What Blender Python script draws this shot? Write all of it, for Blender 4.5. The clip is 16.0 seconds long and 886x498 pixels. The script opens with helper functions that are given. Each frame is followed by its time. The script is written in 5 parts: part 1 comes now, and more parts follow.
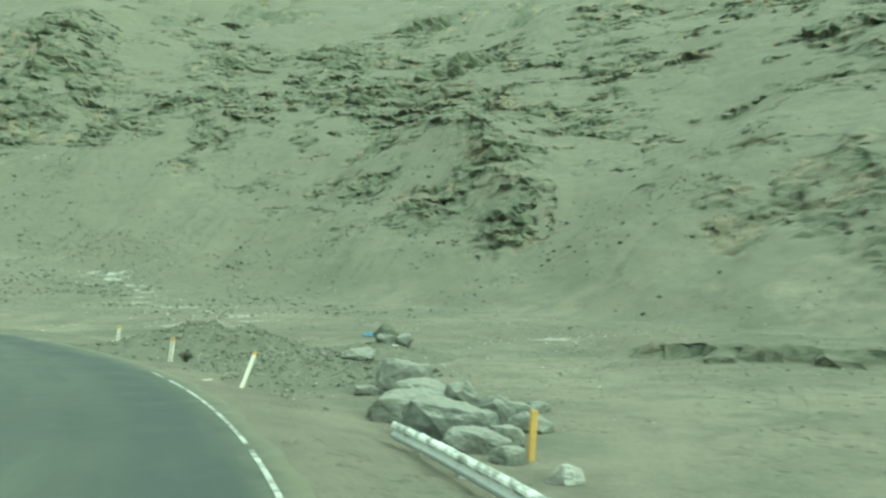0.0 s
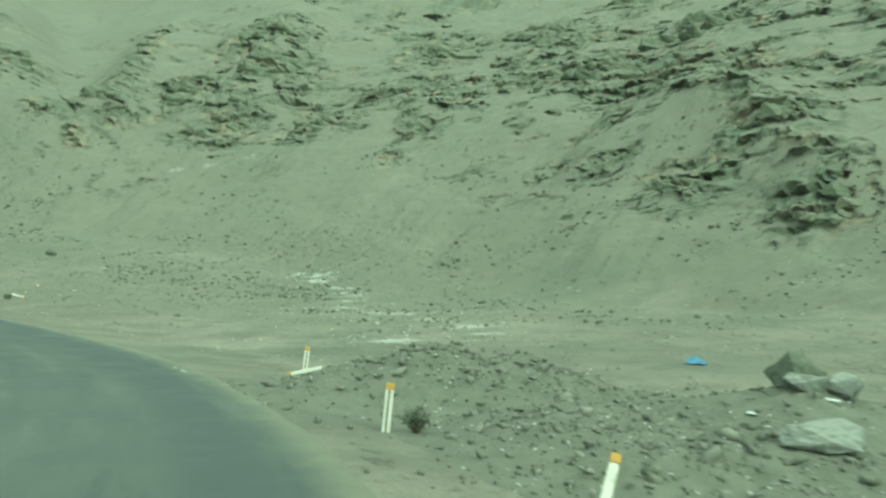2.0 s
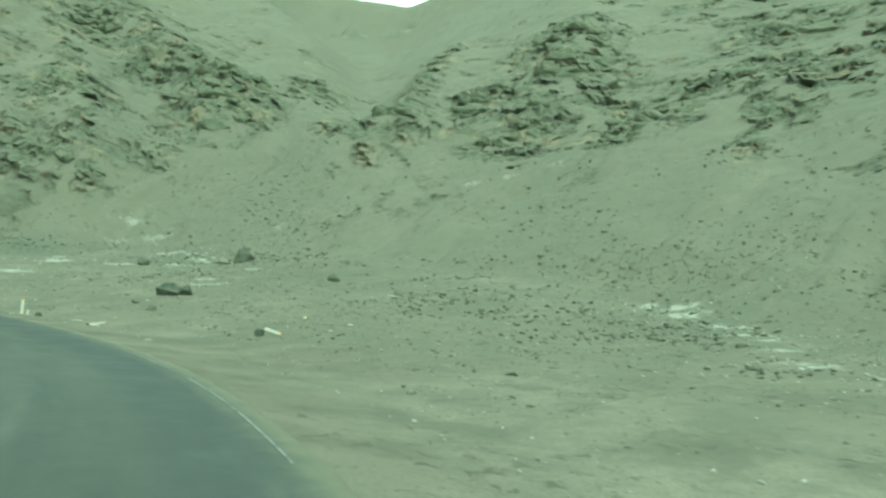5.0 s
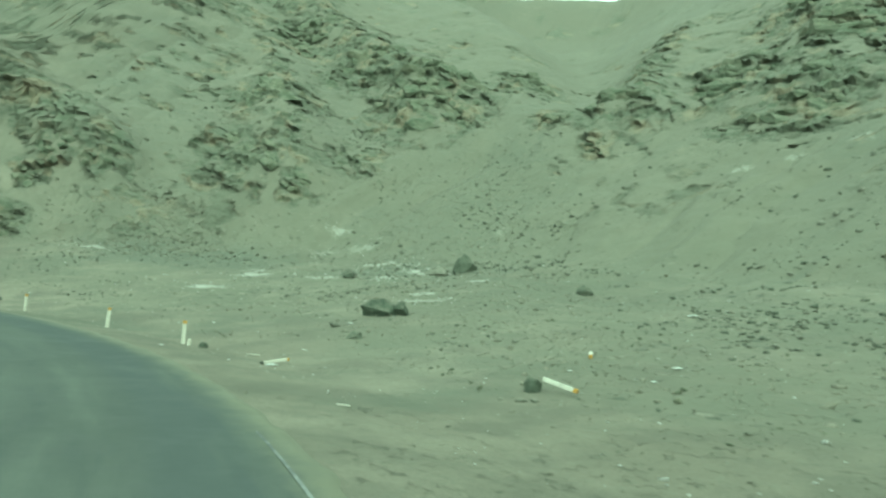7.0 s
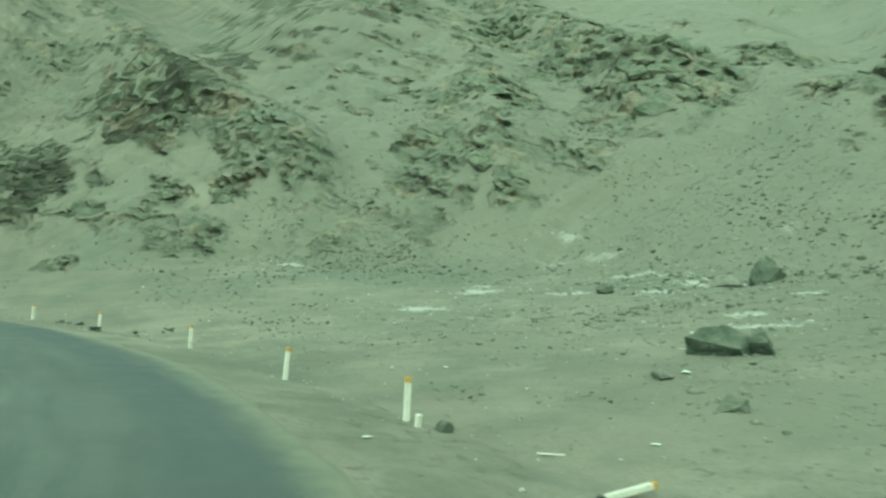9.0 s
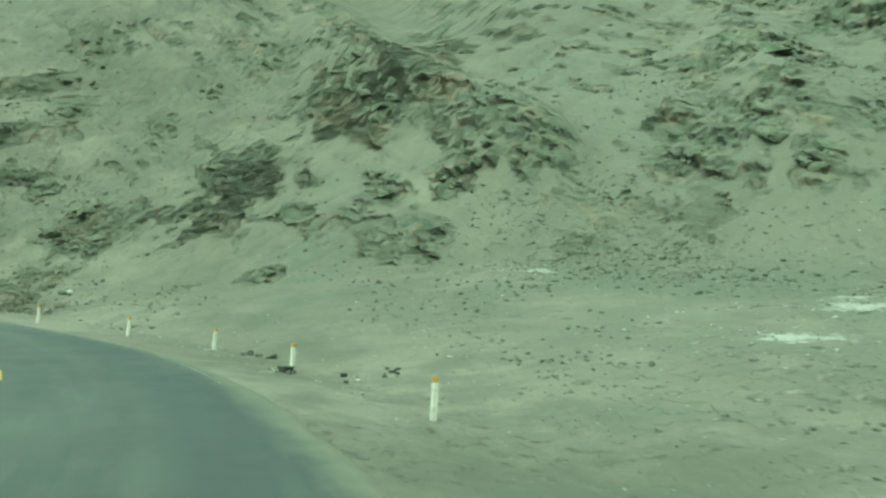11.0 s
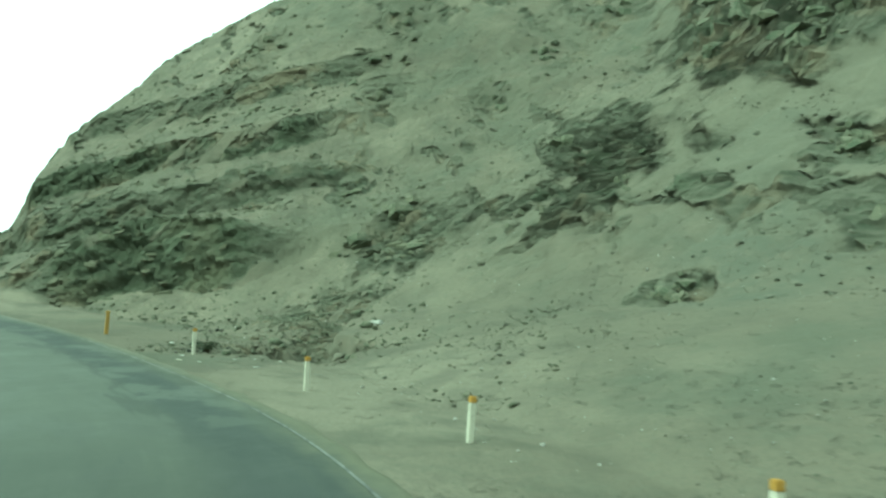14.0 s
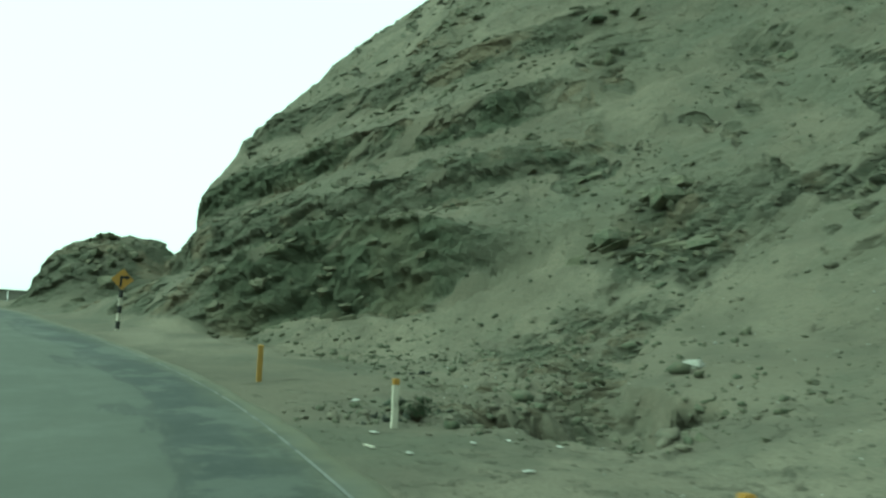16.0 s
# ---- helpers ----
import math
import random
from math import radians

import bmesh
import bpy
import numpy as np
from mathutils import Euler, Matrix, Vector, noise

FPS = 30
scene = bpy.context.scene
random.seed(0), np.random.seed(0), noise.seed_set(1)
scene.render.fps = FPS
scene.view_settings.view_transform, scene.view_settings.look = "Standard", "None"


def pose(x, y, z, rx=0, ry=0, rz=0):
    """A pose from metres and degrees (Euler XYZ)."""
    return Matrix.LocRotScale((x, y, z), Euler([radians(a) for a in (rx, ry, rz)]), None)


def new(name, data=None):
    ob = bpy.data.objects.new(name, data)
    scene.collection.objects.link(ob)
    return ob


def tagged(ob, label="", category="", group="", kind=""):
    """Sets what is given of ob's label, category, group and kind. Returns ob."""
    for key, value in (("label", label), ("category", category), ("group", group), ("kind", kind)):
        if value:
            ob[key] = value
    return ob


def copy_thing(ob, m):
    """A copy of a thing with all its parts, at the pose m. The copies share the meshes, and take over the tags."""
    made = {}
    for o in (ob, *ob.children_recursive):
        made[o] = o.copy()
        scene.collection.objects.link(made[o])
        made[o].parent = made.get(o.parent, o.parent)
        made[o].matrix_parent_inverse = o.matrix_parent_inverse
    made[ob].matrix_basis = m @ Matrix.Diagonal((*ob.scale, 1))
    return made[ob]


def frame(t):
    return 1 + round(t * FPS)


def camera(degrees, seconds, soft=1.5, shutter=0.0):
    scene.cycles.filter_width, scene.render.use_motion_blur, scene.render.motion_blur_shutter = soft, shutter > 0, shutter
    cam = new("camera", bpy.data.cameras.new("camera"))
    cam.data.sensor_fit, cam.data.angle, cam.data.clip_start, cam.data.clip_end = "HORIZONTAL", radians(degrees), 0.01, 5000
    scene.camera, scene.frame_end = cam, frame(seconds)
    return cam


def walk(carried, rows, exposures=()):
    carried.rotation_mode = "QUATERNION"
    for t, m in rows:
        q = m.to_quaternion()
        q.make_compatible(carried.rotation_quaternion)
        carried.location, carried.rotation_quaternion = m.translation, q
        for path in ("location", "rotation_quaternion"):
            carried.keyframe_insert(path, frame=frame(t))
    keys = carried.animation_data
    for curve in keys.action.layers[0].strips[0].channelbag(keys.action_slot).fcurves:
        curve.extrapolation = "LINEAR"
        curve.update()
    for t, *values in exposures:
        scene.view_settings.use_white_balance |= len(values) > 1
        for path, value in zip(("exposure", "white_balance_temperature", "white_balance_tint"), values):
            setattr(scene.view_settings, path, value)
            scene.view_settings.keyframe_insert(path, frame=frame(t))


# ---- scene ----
cam = camera(60.9, 16.0, 2.5, 0.3)
# seconds, stops, white balance seen through the tinted windscreen
EXPOSURES = [(0, 0.84, 6130, -43), (3.0, 0.76, 6020, -45), (6.0, 0.73, 5960, -47), (9.0, 0.72, 5980, -48), (13.0, 0.77, 5970, -47), (14.5, 0.44, 5930, -48), (15.2, 0.3, 5880, -51), (16, -0.02, 5960, -48)]
# seconds, eye x, y, z, then heading, look-up and lean to the left in degrees
DRIVE = [
    (0.0, 0.50, 0.11, 1.50, 1.40, 5.33, 3.66),
    (0.5, -0.60, 3.95, 1.52, 5.58, 5.18, 3.77),
    (1.0, -1.89, 7.52, 1.54, 9.28, 4.95, 3.97),
    (1.5, -3.34, 10.83, 1.60, 12.76, 4.74, 3.57),
    (2.0, -4.96, 14.16, 1.59, 16.41, 4.58, 3.55),
    (2.5, -6.80, 17.39, 1.56, 19.82, 4.82, 3.52),
    (3.0, -8.80, 20.46, 1.64, 23.12, 4.78, 3.20),
    (3.5, -11.06, 23.37, 1.61, 26.57, 5.06, 3.58),
    (4.0, -13.56, 26.17, 1.58, 30.09, 5.35, 3.98),
    (4.5, -16.27, 28.85, 1.57, 33.69, 5.64, 4.36),
    (5.0, -19.16, 31.38, 1.56, 37.37, 5.92, 4.73),
    (5.5, -22.21, 33.74, 1.57, 41.10, 6.18, 5.07),
    (6.0, -25.44, 35.82, 1.77, 44.91, 6.02, 5.06),
    (6.5, -28.84, 38.11, 1.80, 48.95, 6.03, 4.94),
    (7.0, -32.10, 39.77, 1.91, 52.50, 5.86, 4.94),
    (7.5, -35.43, 41.13, 2.05, 55.79, 5.90, 4.75),
    (8.0, -38.90, 42.54, 2.13, 60.08, 5.98, 4.70),
    (8.5, -42.41, 43.48, 2.21, 63.37, 6.26, 4.60),
    (9.0, -45.71, 44.06, 2.30, 67.25, 6.01, 4.36),
    (9.5, -49.19, 44.59, 2.34, 71.29, 6.14, 4.92),
    (10.0, -52.67, 44.82, 2.49, 75.09, 5.97, 4.78),
    (10.5, -56.19, 44.83, 2.64, 78.93, 5.79, 4.63),
    (11.0, -59.72, 44.61, 2.79, 82.81, 5.60, 4.47),
    (11.5, -63.25, 44.19, 2.93, 86.72, 5.42, 4.32),
    (12.0, -66.75, 43.56, 3.06, 90.65, 5.26, 4.16),
    (12.5, -70.39, 42.71, 3.12, 94.39, 5.22, 3.95),
    (13.0, -73.63, 41.70, 3.23, 98.07, 5.17, 4.05),
    (13.5, -76.79, 40.44, 3.36, 102.46, 4.89, 3.22),
    (14.0, -79.45, 39.05, 3.34, 106.26, 5.10, 3.72),
    (14.5, -82.14, 37.45, 3.35, 109.40, 5.30, 3.67),
    (15.0, -84.78, 35.70, 3.37, 112.74, 5.52, 3.31),
    (15.5, -87.20, 33.88, 3.31, 116.30, 5.84, 3.25),
    (16.0, -89.50, 31.90, 3.28, 119.67, 6.36, 3.51),
]
walk(cam, [(t, pose(x, y, z, 0, 0, yaw) @ pose(0, 0, 0, 90 + up, 0, 0) @ pose(0, 0, 0, 0, 0, lean)) for t, x, y, z, yaw, up, lean in DRIVE],
     EXPOSURES)

# ---------------------------------------------------------------- light
SUN_UP, SUN_TURN = 33.0, 122.0
world = bpy.data.worlds.new("overcast_sky")
scene.world = world
world.use_nodes = True
wn = world.node_tree
wn.nodes.clear()
w_out = wn.nodes.new("ShaderNodeOutputWorld")
w_bg = wn.nodes.new("ShaderNodeBackground")
w_sky = wn.nodes.new("ShaderNodeTexSky")
w_sky.sky_type = "NISHITA"
w_sky.sun_disc = False
w_sky.sun_elevation = radians(SUN_UP)
w_sky.sun_rotation = radians(SUN_TURN)
w_sky.air_density, w_sky.dust_density, w_sky.ozone_density = 1.0, 2.0, 1.0
w_grey = wn.nodes.new("ShaderNodeHueSaturation")
w_grey.inputs["Saturation"].default_value = 0.18
w_bg.inputs["Strength"].default_value = 0.13
wn.links.new(w_sky.outputs[0], w_grey.inputs["Color"])
# a closed, thin cloud cover evens the sky out
w_cloud = wn.nodes.new("ShaderNodeMix")
w_cloud.data_type = "RGBA"
w_cloud.inputs[0].default_value = 0.6
w_cloud.inputs[7].default_value = (15.0, 15.2, 15.4, 1.0)
wn.links.new(w_grey.outputs[0], w_cloud.inputs[6])
wn.links.new(w_cloud.outputs[2], w_bg.inputs["Color"])
wn.links.new(w_bg.outputs[0], w_out.inputs["Surface"])

sun_data = bpy.data.lights.new("sun", "SUN")
sun_data.energy, sun_data.angle, sun_data.color = 1.5, radians(25), (1.0, 0.96, 0.9)
sun = new("sun", sun_data)
_a, _e = radians(SUN_TURN), radians(SUN_UP)
sun_way = Vector((math.sin(_a) * math.cos(_e), math.cos(_a) * math.cos(_e), math.sin(_e)))
sun.matrix_world = Matrix.Translation((0, 0, 60)) @ sun_way.to_track_quat("Z", "Y").to_matrix().to_4x4()

# ---------------------------------------------------------------- shape of the land
CX, CY, BEND = -54.78, -11.38, 56.03          # middle and radius of the road's bend


def lattice(ix, iy, seed):
    h = (ix * 374761393 + iy * 668265263 + seed * 1442695041) & 0xFFFFFFFF
    h = ((h ^ (h >> 13)) * 1274126177) & 0xFFFFFFFF
    return ((h ^ (h >> 16)) & 0xFFFF) / 65535.0


def value(x, y, seed=0):
    """Smooth noise from 0 to 1 at unit size."""
    x, y = np.asarray(x, float), np.asarray(y, float)
    ix, iy = np.floor(x).astype(np.int64), np.floor(y).astype(np.int64)
    fx, fy = x - ix, y - iy
    fx, fy = fx * fx * fx * (fx * (fx * 6 - 15) + 10), fy * fy * fy * (fy * (fy * 6 - 15) + 10)
    a, b = lattice(ix, iy, seed), lattice(ix + 1, iy, seed)
    c, d = lattice(ix, iy + 1, seed), lattice(ix + 1, iy + 1, seed)
    return (a + (b - a) * fx) * (1 - fy) + (c + (d - c) * fx) * fy


def fractal(x, y, seed=0, octaves=4, gain=0.5):
    """Layered noise, about -1 to 1."""
    total, amp, norm = 0.0, 1.0, 0.0
    for i in range(octaves):
        turn = 0.6 * i
        u, v = x * math.cos(turn) - y * math.sin(turn), x * math.sin(turn) + y * math.cos(turn)
        total = total + amp * (value(u * 2 ** i + 17.3 * i, v * 2 ** i - 9.1 * i, seed + i) * 2 - 1)
        norm += amp
        amp *= gain
    return total / norm


def ridged(x, y, seed=0, octaves=4):
    total, amp, norm = 0.0, 1.0, 0.0
    for i in range(octaves):
        n = value(x * 2 ** i + 31.7 * i, y * 2 ** i + 5.9 * i, seed + i) * 2 - 1
        total = total + amp * (1 - np.abs(n)) ** 2
        norm += amp
        amp *= 0.5
    return total / norm


def facets(u, v, seed=0, lean=0.9):
    """Broken blocks at unit size: flat pieces, each with a height and a tilt of its own; also how near a joint is, 0 on it."""
    u, v = np.asarray(u, float), np.asarray(v, float)
    iu, iv = np.floor(u).astype(np.int64), np.floor(v).astype(np.int64)
    best, second, flat = np.full(u.shape, 9.0), np.full(u.shape, 9.0), np.zeros(u.shape)
    for du in (-1, 0, 1):
        for dv in (-1, 0, 1):
            a, b = iu + du, iv + dv
            pu, pv = u - a - lattice(a, b, seed), v - b - lattice(a, b, seed + 1)
            d = pu * pu + pv * pv
            near = d < best
            second = np.where(near, best, np.minimum(second, d))
            best = np.where(near, d, best)
            flat = np.where(near, lattice(a, b, seed + 2) * 2 - 1 + lean * ((lattice(a, b, seed + 3) * 2 - 1) * pu + (lattice(a, b, seed + 4) * 2 - 1) * pv), flat)
    return flat, np.sqrt(second) - np.sqrt(best)


def lattice_tone(x, y):
    return value(x / 4.0, y / 4.0, 471) * 2 - 1


def ramp(v, a, b):
    s = np.clip((v - a) / (b - a), 0, 1)
    return s * s * (3 - 2 * s)


def smooth_min(a, b, k):
    h = np.clip(0.5 + 0.5 * (b - a) / k, 0, 1)
    return b * (1 - h) + a * h - k * h * (1 - h)


# along the bend, by the angle round its middle
ROAD_T = [-70, 10, 40, 60, 80, 100, 116, 128, 140, 150, 163, 176, 200, 215]
ROAD_Z = [-1.2, -0.6, -0.5, -0.35, 0.15, 0.85, 1.2, 1.28, 1.55, 1.95, 2.5, 3.05, 3.6, 3.7]
LINE_T = [-70, 25, 40, 60, 75, 84, 100, 118, 128, 137, 149, 157, 163, 170, 180, 190, 200, 215]
LINE_O = [1.0, 1.03, 1.2, 1.03, 1.31, 1.55, 1.65, 1.9, 1.62, 0.52, -0.3, -0.6, -0.3, 0.7, 3.6, 9.0, 17.5, 36.0]
SIDE_T = [10, 31, 45, 60, 75, 90, 100, 110, 120, 130, 140, 150, 157, 165, 175, 200]
SIDE_Z = [-0.9, -0.85, -0.6, -0.45, -0.05, 0.35, 0.62, 0.9, 1.15, 1.3, 1.55, 2.1, 2.5, 2.8, 3.2, 3.6]
FOOT_T = [30, 65, 75, 90, 105, 116, 124, 133, 145, 153, 157, 164, 172]
FOOT_O = [33, 33, 33, 38, 40, 37, 32, 15, 12, 6.5, 4.6, 3.4, 3.4]
TOE = [0.10, 0.11, 0.10, 0.19, 0.19, 0.23, 0.26, 0.30, 0.28, 0.20, 0.1, 0.1, 0.1]
STEEP = [0.66, 0.70, 0.68, 0.70, 0.78, 0.69, 0.65, 0.63, 0.78, 0.86, 1.02, 1.22, 1.22]


# from the lower end to the upper: x, y, x, y, height, half width
RIBS = [(-115, 60.5, -143, 41, 3.2, 4.5), (-107, 76, -142, 88, 2.8, 4.5), (-111, 102, -172, 106, 5.0, 6.0), (-88, 106, -112, 150, 4.0, 6.0),
        (-70, 113, -82, 150, 3.5, 7.0), (8, 72, -2, 104, 2.6, 5.0)]


def eased(t, xs, ys):
    """Interpolation along the bend with rounded corners."""
    return sum(np.interp(t + d, xs, ys) for d in (-3, -1.5, 0, 1.5, 3)) / 5


def road_z(t):
    return eased(t, ROAD_T, ROAD_Z)


def line_o(t):
    return eased(t, LINE_T, LINE_O)


def polar(x, y):
    dx, dy = x - CX, y - CY
    t = np.degrees(np.arctan2(dy, dx))
    t = np.where(t < -130, t + 360, t)
    return t, np.hypot(dx, dy) - BEND


def nose_side(x, y):
    """Metres to the hill's side of the line that its end keeps to."""
    return (x + 89.5) * -0.742 + (y - 31.9) * 0.670


def large_z(x, y):
    """The land without its fine relief, and how far it is hillside."""
    t, o = polar(x, y)
    warp = 3.5 * fractal(x / 23, y / 23, 5, 3)
    foot, toe, steep = eased(t, FOOT_T, FOOT_O), eased(t, FOOT_T, TOE), eased(t, FOOT_T, STEEP)
    side = eased(t, SIDE_T, SIDE_Z)
    ow = o + warp * ramp(o, 14, 40)
    apron = side + toe * np.maximum(np.minimum(ow, foot) - 6, 0)
    rise = np.maximum(ow - foot, 0)
    hill = apron + steep * (np.sqrt(rise * rise + 4) - 2) * np.where(rise > 0, 1, 0)
    # the side valley that opens towards the north-west
    vx, vy = -0.700, 0.714
    along, across = (x + 22) * vx + (y - 33.7) * vy, (x + 22) * vy - (y - 33.7) * vx
    across = across + 5 * fractal(along / 40, along * 0 + 3.1, 11, 2)
    floor_ = np.maximum(7.5 + 0.47 * (along - 62), 6.0) + 15 * np.exp(-((along - 265) / 22) ** 2)
    across = np.maximum(np.abs(across + 6 * ramp(along, 140, 260)) - 15 * ramp(along, 170, 265), 0)
    cut = floor_ + 0.68 * np.sqrt(across * across + 16) - 2.5
    hill = np.where(along > 40, smooth_min(hill, np.maximum(cut, apron), 5.0), hill)
    # rocky ribs that run down between the runnels
    for ax, ay, bx, by, high, wide in RIBS:
        dx, dy = bx - ax, by - ay
        k = ((x - ax) * dx + (y - ay) * dy) / (dx * dx + dy * dy)
        d = np.hypot(x - ax - dx * k, y - ay - dy * k) + 1.5 * fractal(x / 8, y / 8, 15, 3)
        hill = hill + high * np.exp(-(d / wide) ** 2) * ramp(k, -0.08, 0.12) * (1 - ramp(k, 1.0, 1.6))
    # the end of the hill beside the road
    side_l = nose_side(x, y) + 0.55 * fractal(x / 6, y / 6, 21, 3)
    cap = np.interp(side_l, [-6, -1.5, -0.3, 0.1, 0.6, 1.4, 2.4, 5, 7, 9.5, 11.4, 14.8, 20, 30, 80], [3.6, 4.6, 6.8, 8.2, 11.2, 13.0, 15.1, 18.0, 20.2, 23.3, 25.3, 28.2, 31.0, 38, 92])
    hill = np.where(t > 120, smooth_min(hill, np.where(t > 135, cap, cap + (135 - t) * 8), 1.2), hill)
    # a knoll past the end of the hill
    kx, ky = (x + 121.5) / 5.2, (y + 11) / 4.4
    hill = hill + 4.3 * np.exp(-(kx * kx + ky * ky) ** 1.6) * ramp(o, 2.5, 6)
    far = ramp(np.hypot(x - CX, y - CY), 420, 1500)
    hill = hill * (1 - far)
    away = ramp(t, -25, 10) * (1 - ramp(t, 190, 215))
    hill = side + (hill - side) * away
    # road bed and inner side
    edge = line_o(t) + 0.42
    bed = road_z(t) + 0.04 * np.minimum(o - edge, 0) - 0.12
    inner = road_z(t) - 0.45 + 0.06 * fractal(x / 3, y / 3, 9, 3)
    land = np.where(o < edge + 6, hill * ramp(o, edge + 0.1, edge + 3.4) + (road_z(t) - 0.025) * (1 - ramp(o, edge + 0.1, edge + 3.4)), hill)
    land = np.where(o < edge - 0.10, bed, land)
    land = np.where(o < edge - 7.9, inner, land)
    slope = ramp(rise, 0, 12)
    slope = np.maximum(slope, ramp(land - side, 3.0, 7.0))
    return land, slope, o - edge


# places where bedrock breaks the surface: x, y, radius
CRAGS_NORTH = [
    (-97.6, 105.9, 2.1), (-90.9, 112.8, 4.8), (-83.6, 120.5, 5.8), (-69.1, 115.7, 3.9), (-69.9, 112, 3.8), (-55, 116.8, 4.5), (-56.6, 111.6, 2), (-49.1, 125.9, 4), (-71.5, 130.2, 6),
    (-81.2, 143.9, 6.9), (-87.9, 102.8, 1.2), (3.9, 85.6, 3.3), (-3.2, 80.5, 3.1), (5.1, 70.5, 2.4), (-17.2, 95.3, 1.8), (-11.1, 90.5, 2.1), (-13.5, 127.2, 6), (-24.4, 128.4, 4.1),
    (-0.2, 139.4, 6.6), (-27.8, 153.6, 6.2), (-10.3, 173.5, 7), (-47.7, 149.5, 6.2), (-88.6, 104.2, 1.4)]
CRAGS_WEST = [
    (-119.9, 103.8, 6.5), (-117.6, 117.8, 4.5), (-113.8, 98, 5), (-126.9, 81.3, 4.3), (-112.6, 72.6, 3.6), (-107.1, 75.9, 2.1), (-118.5, 71.3, 2.3), (-157.6, 100.1, 5.9), (-133.5, 100, 5.5),
    (-117.4, 98.5, 4.8), (-110.1, 99.8, 3.3), (-109, 84.7, 2.2), (-133.2, 43, 4.1), (-127, 47.1, 3.1), (-138.7, 33.8, 3.7), (-117.6, 54.4, 2.3), (-115, 58.5, 1.9), (-115.6, 47, 1.6),
    (-115.1, 50.9, 1.9), (-109.1, 48.3, 2.4), (-122.1, 35.5, 2.6), (-117.5, 36.8, 1.9), (-150.1, 96.5, 5.2), (-132.7, 19.2, 2.4), (-129.4, 9, 2.1), (-127.5, 19.8, 2.1), (-132.9, 30.4, 2.5),
    (-128, 27.5, 1.7), (-117.6, 33, 1.5), (-107.2, 39.5, 1.1), (-116.9, 25.3, 2.3), (-115.9, 39.6, 1)]
# the beds of the hill's end: even slope in, benches and faces out
BEDS_IN = [-4, 0.2, 1.3, 5.6, 6.3, 7.0, 10.4, 11.3, 15.5, 16.6, 60]
BEDS_OUT = [-4, -0.1, 4.1, 5.2, 5.6, 7.7, 9.7, 12.0, 15.0, 17.0, 60]


def bedding(t, z):
    """Height measured from the tilted beds of the rock, which dip the other way round the side valley."""
    return z + np.interp(t, [70, 92, 104, 140], [0.10, 0.05, -0.72, -0.62]) * np.radians(t - 100) * (BEND + 20)


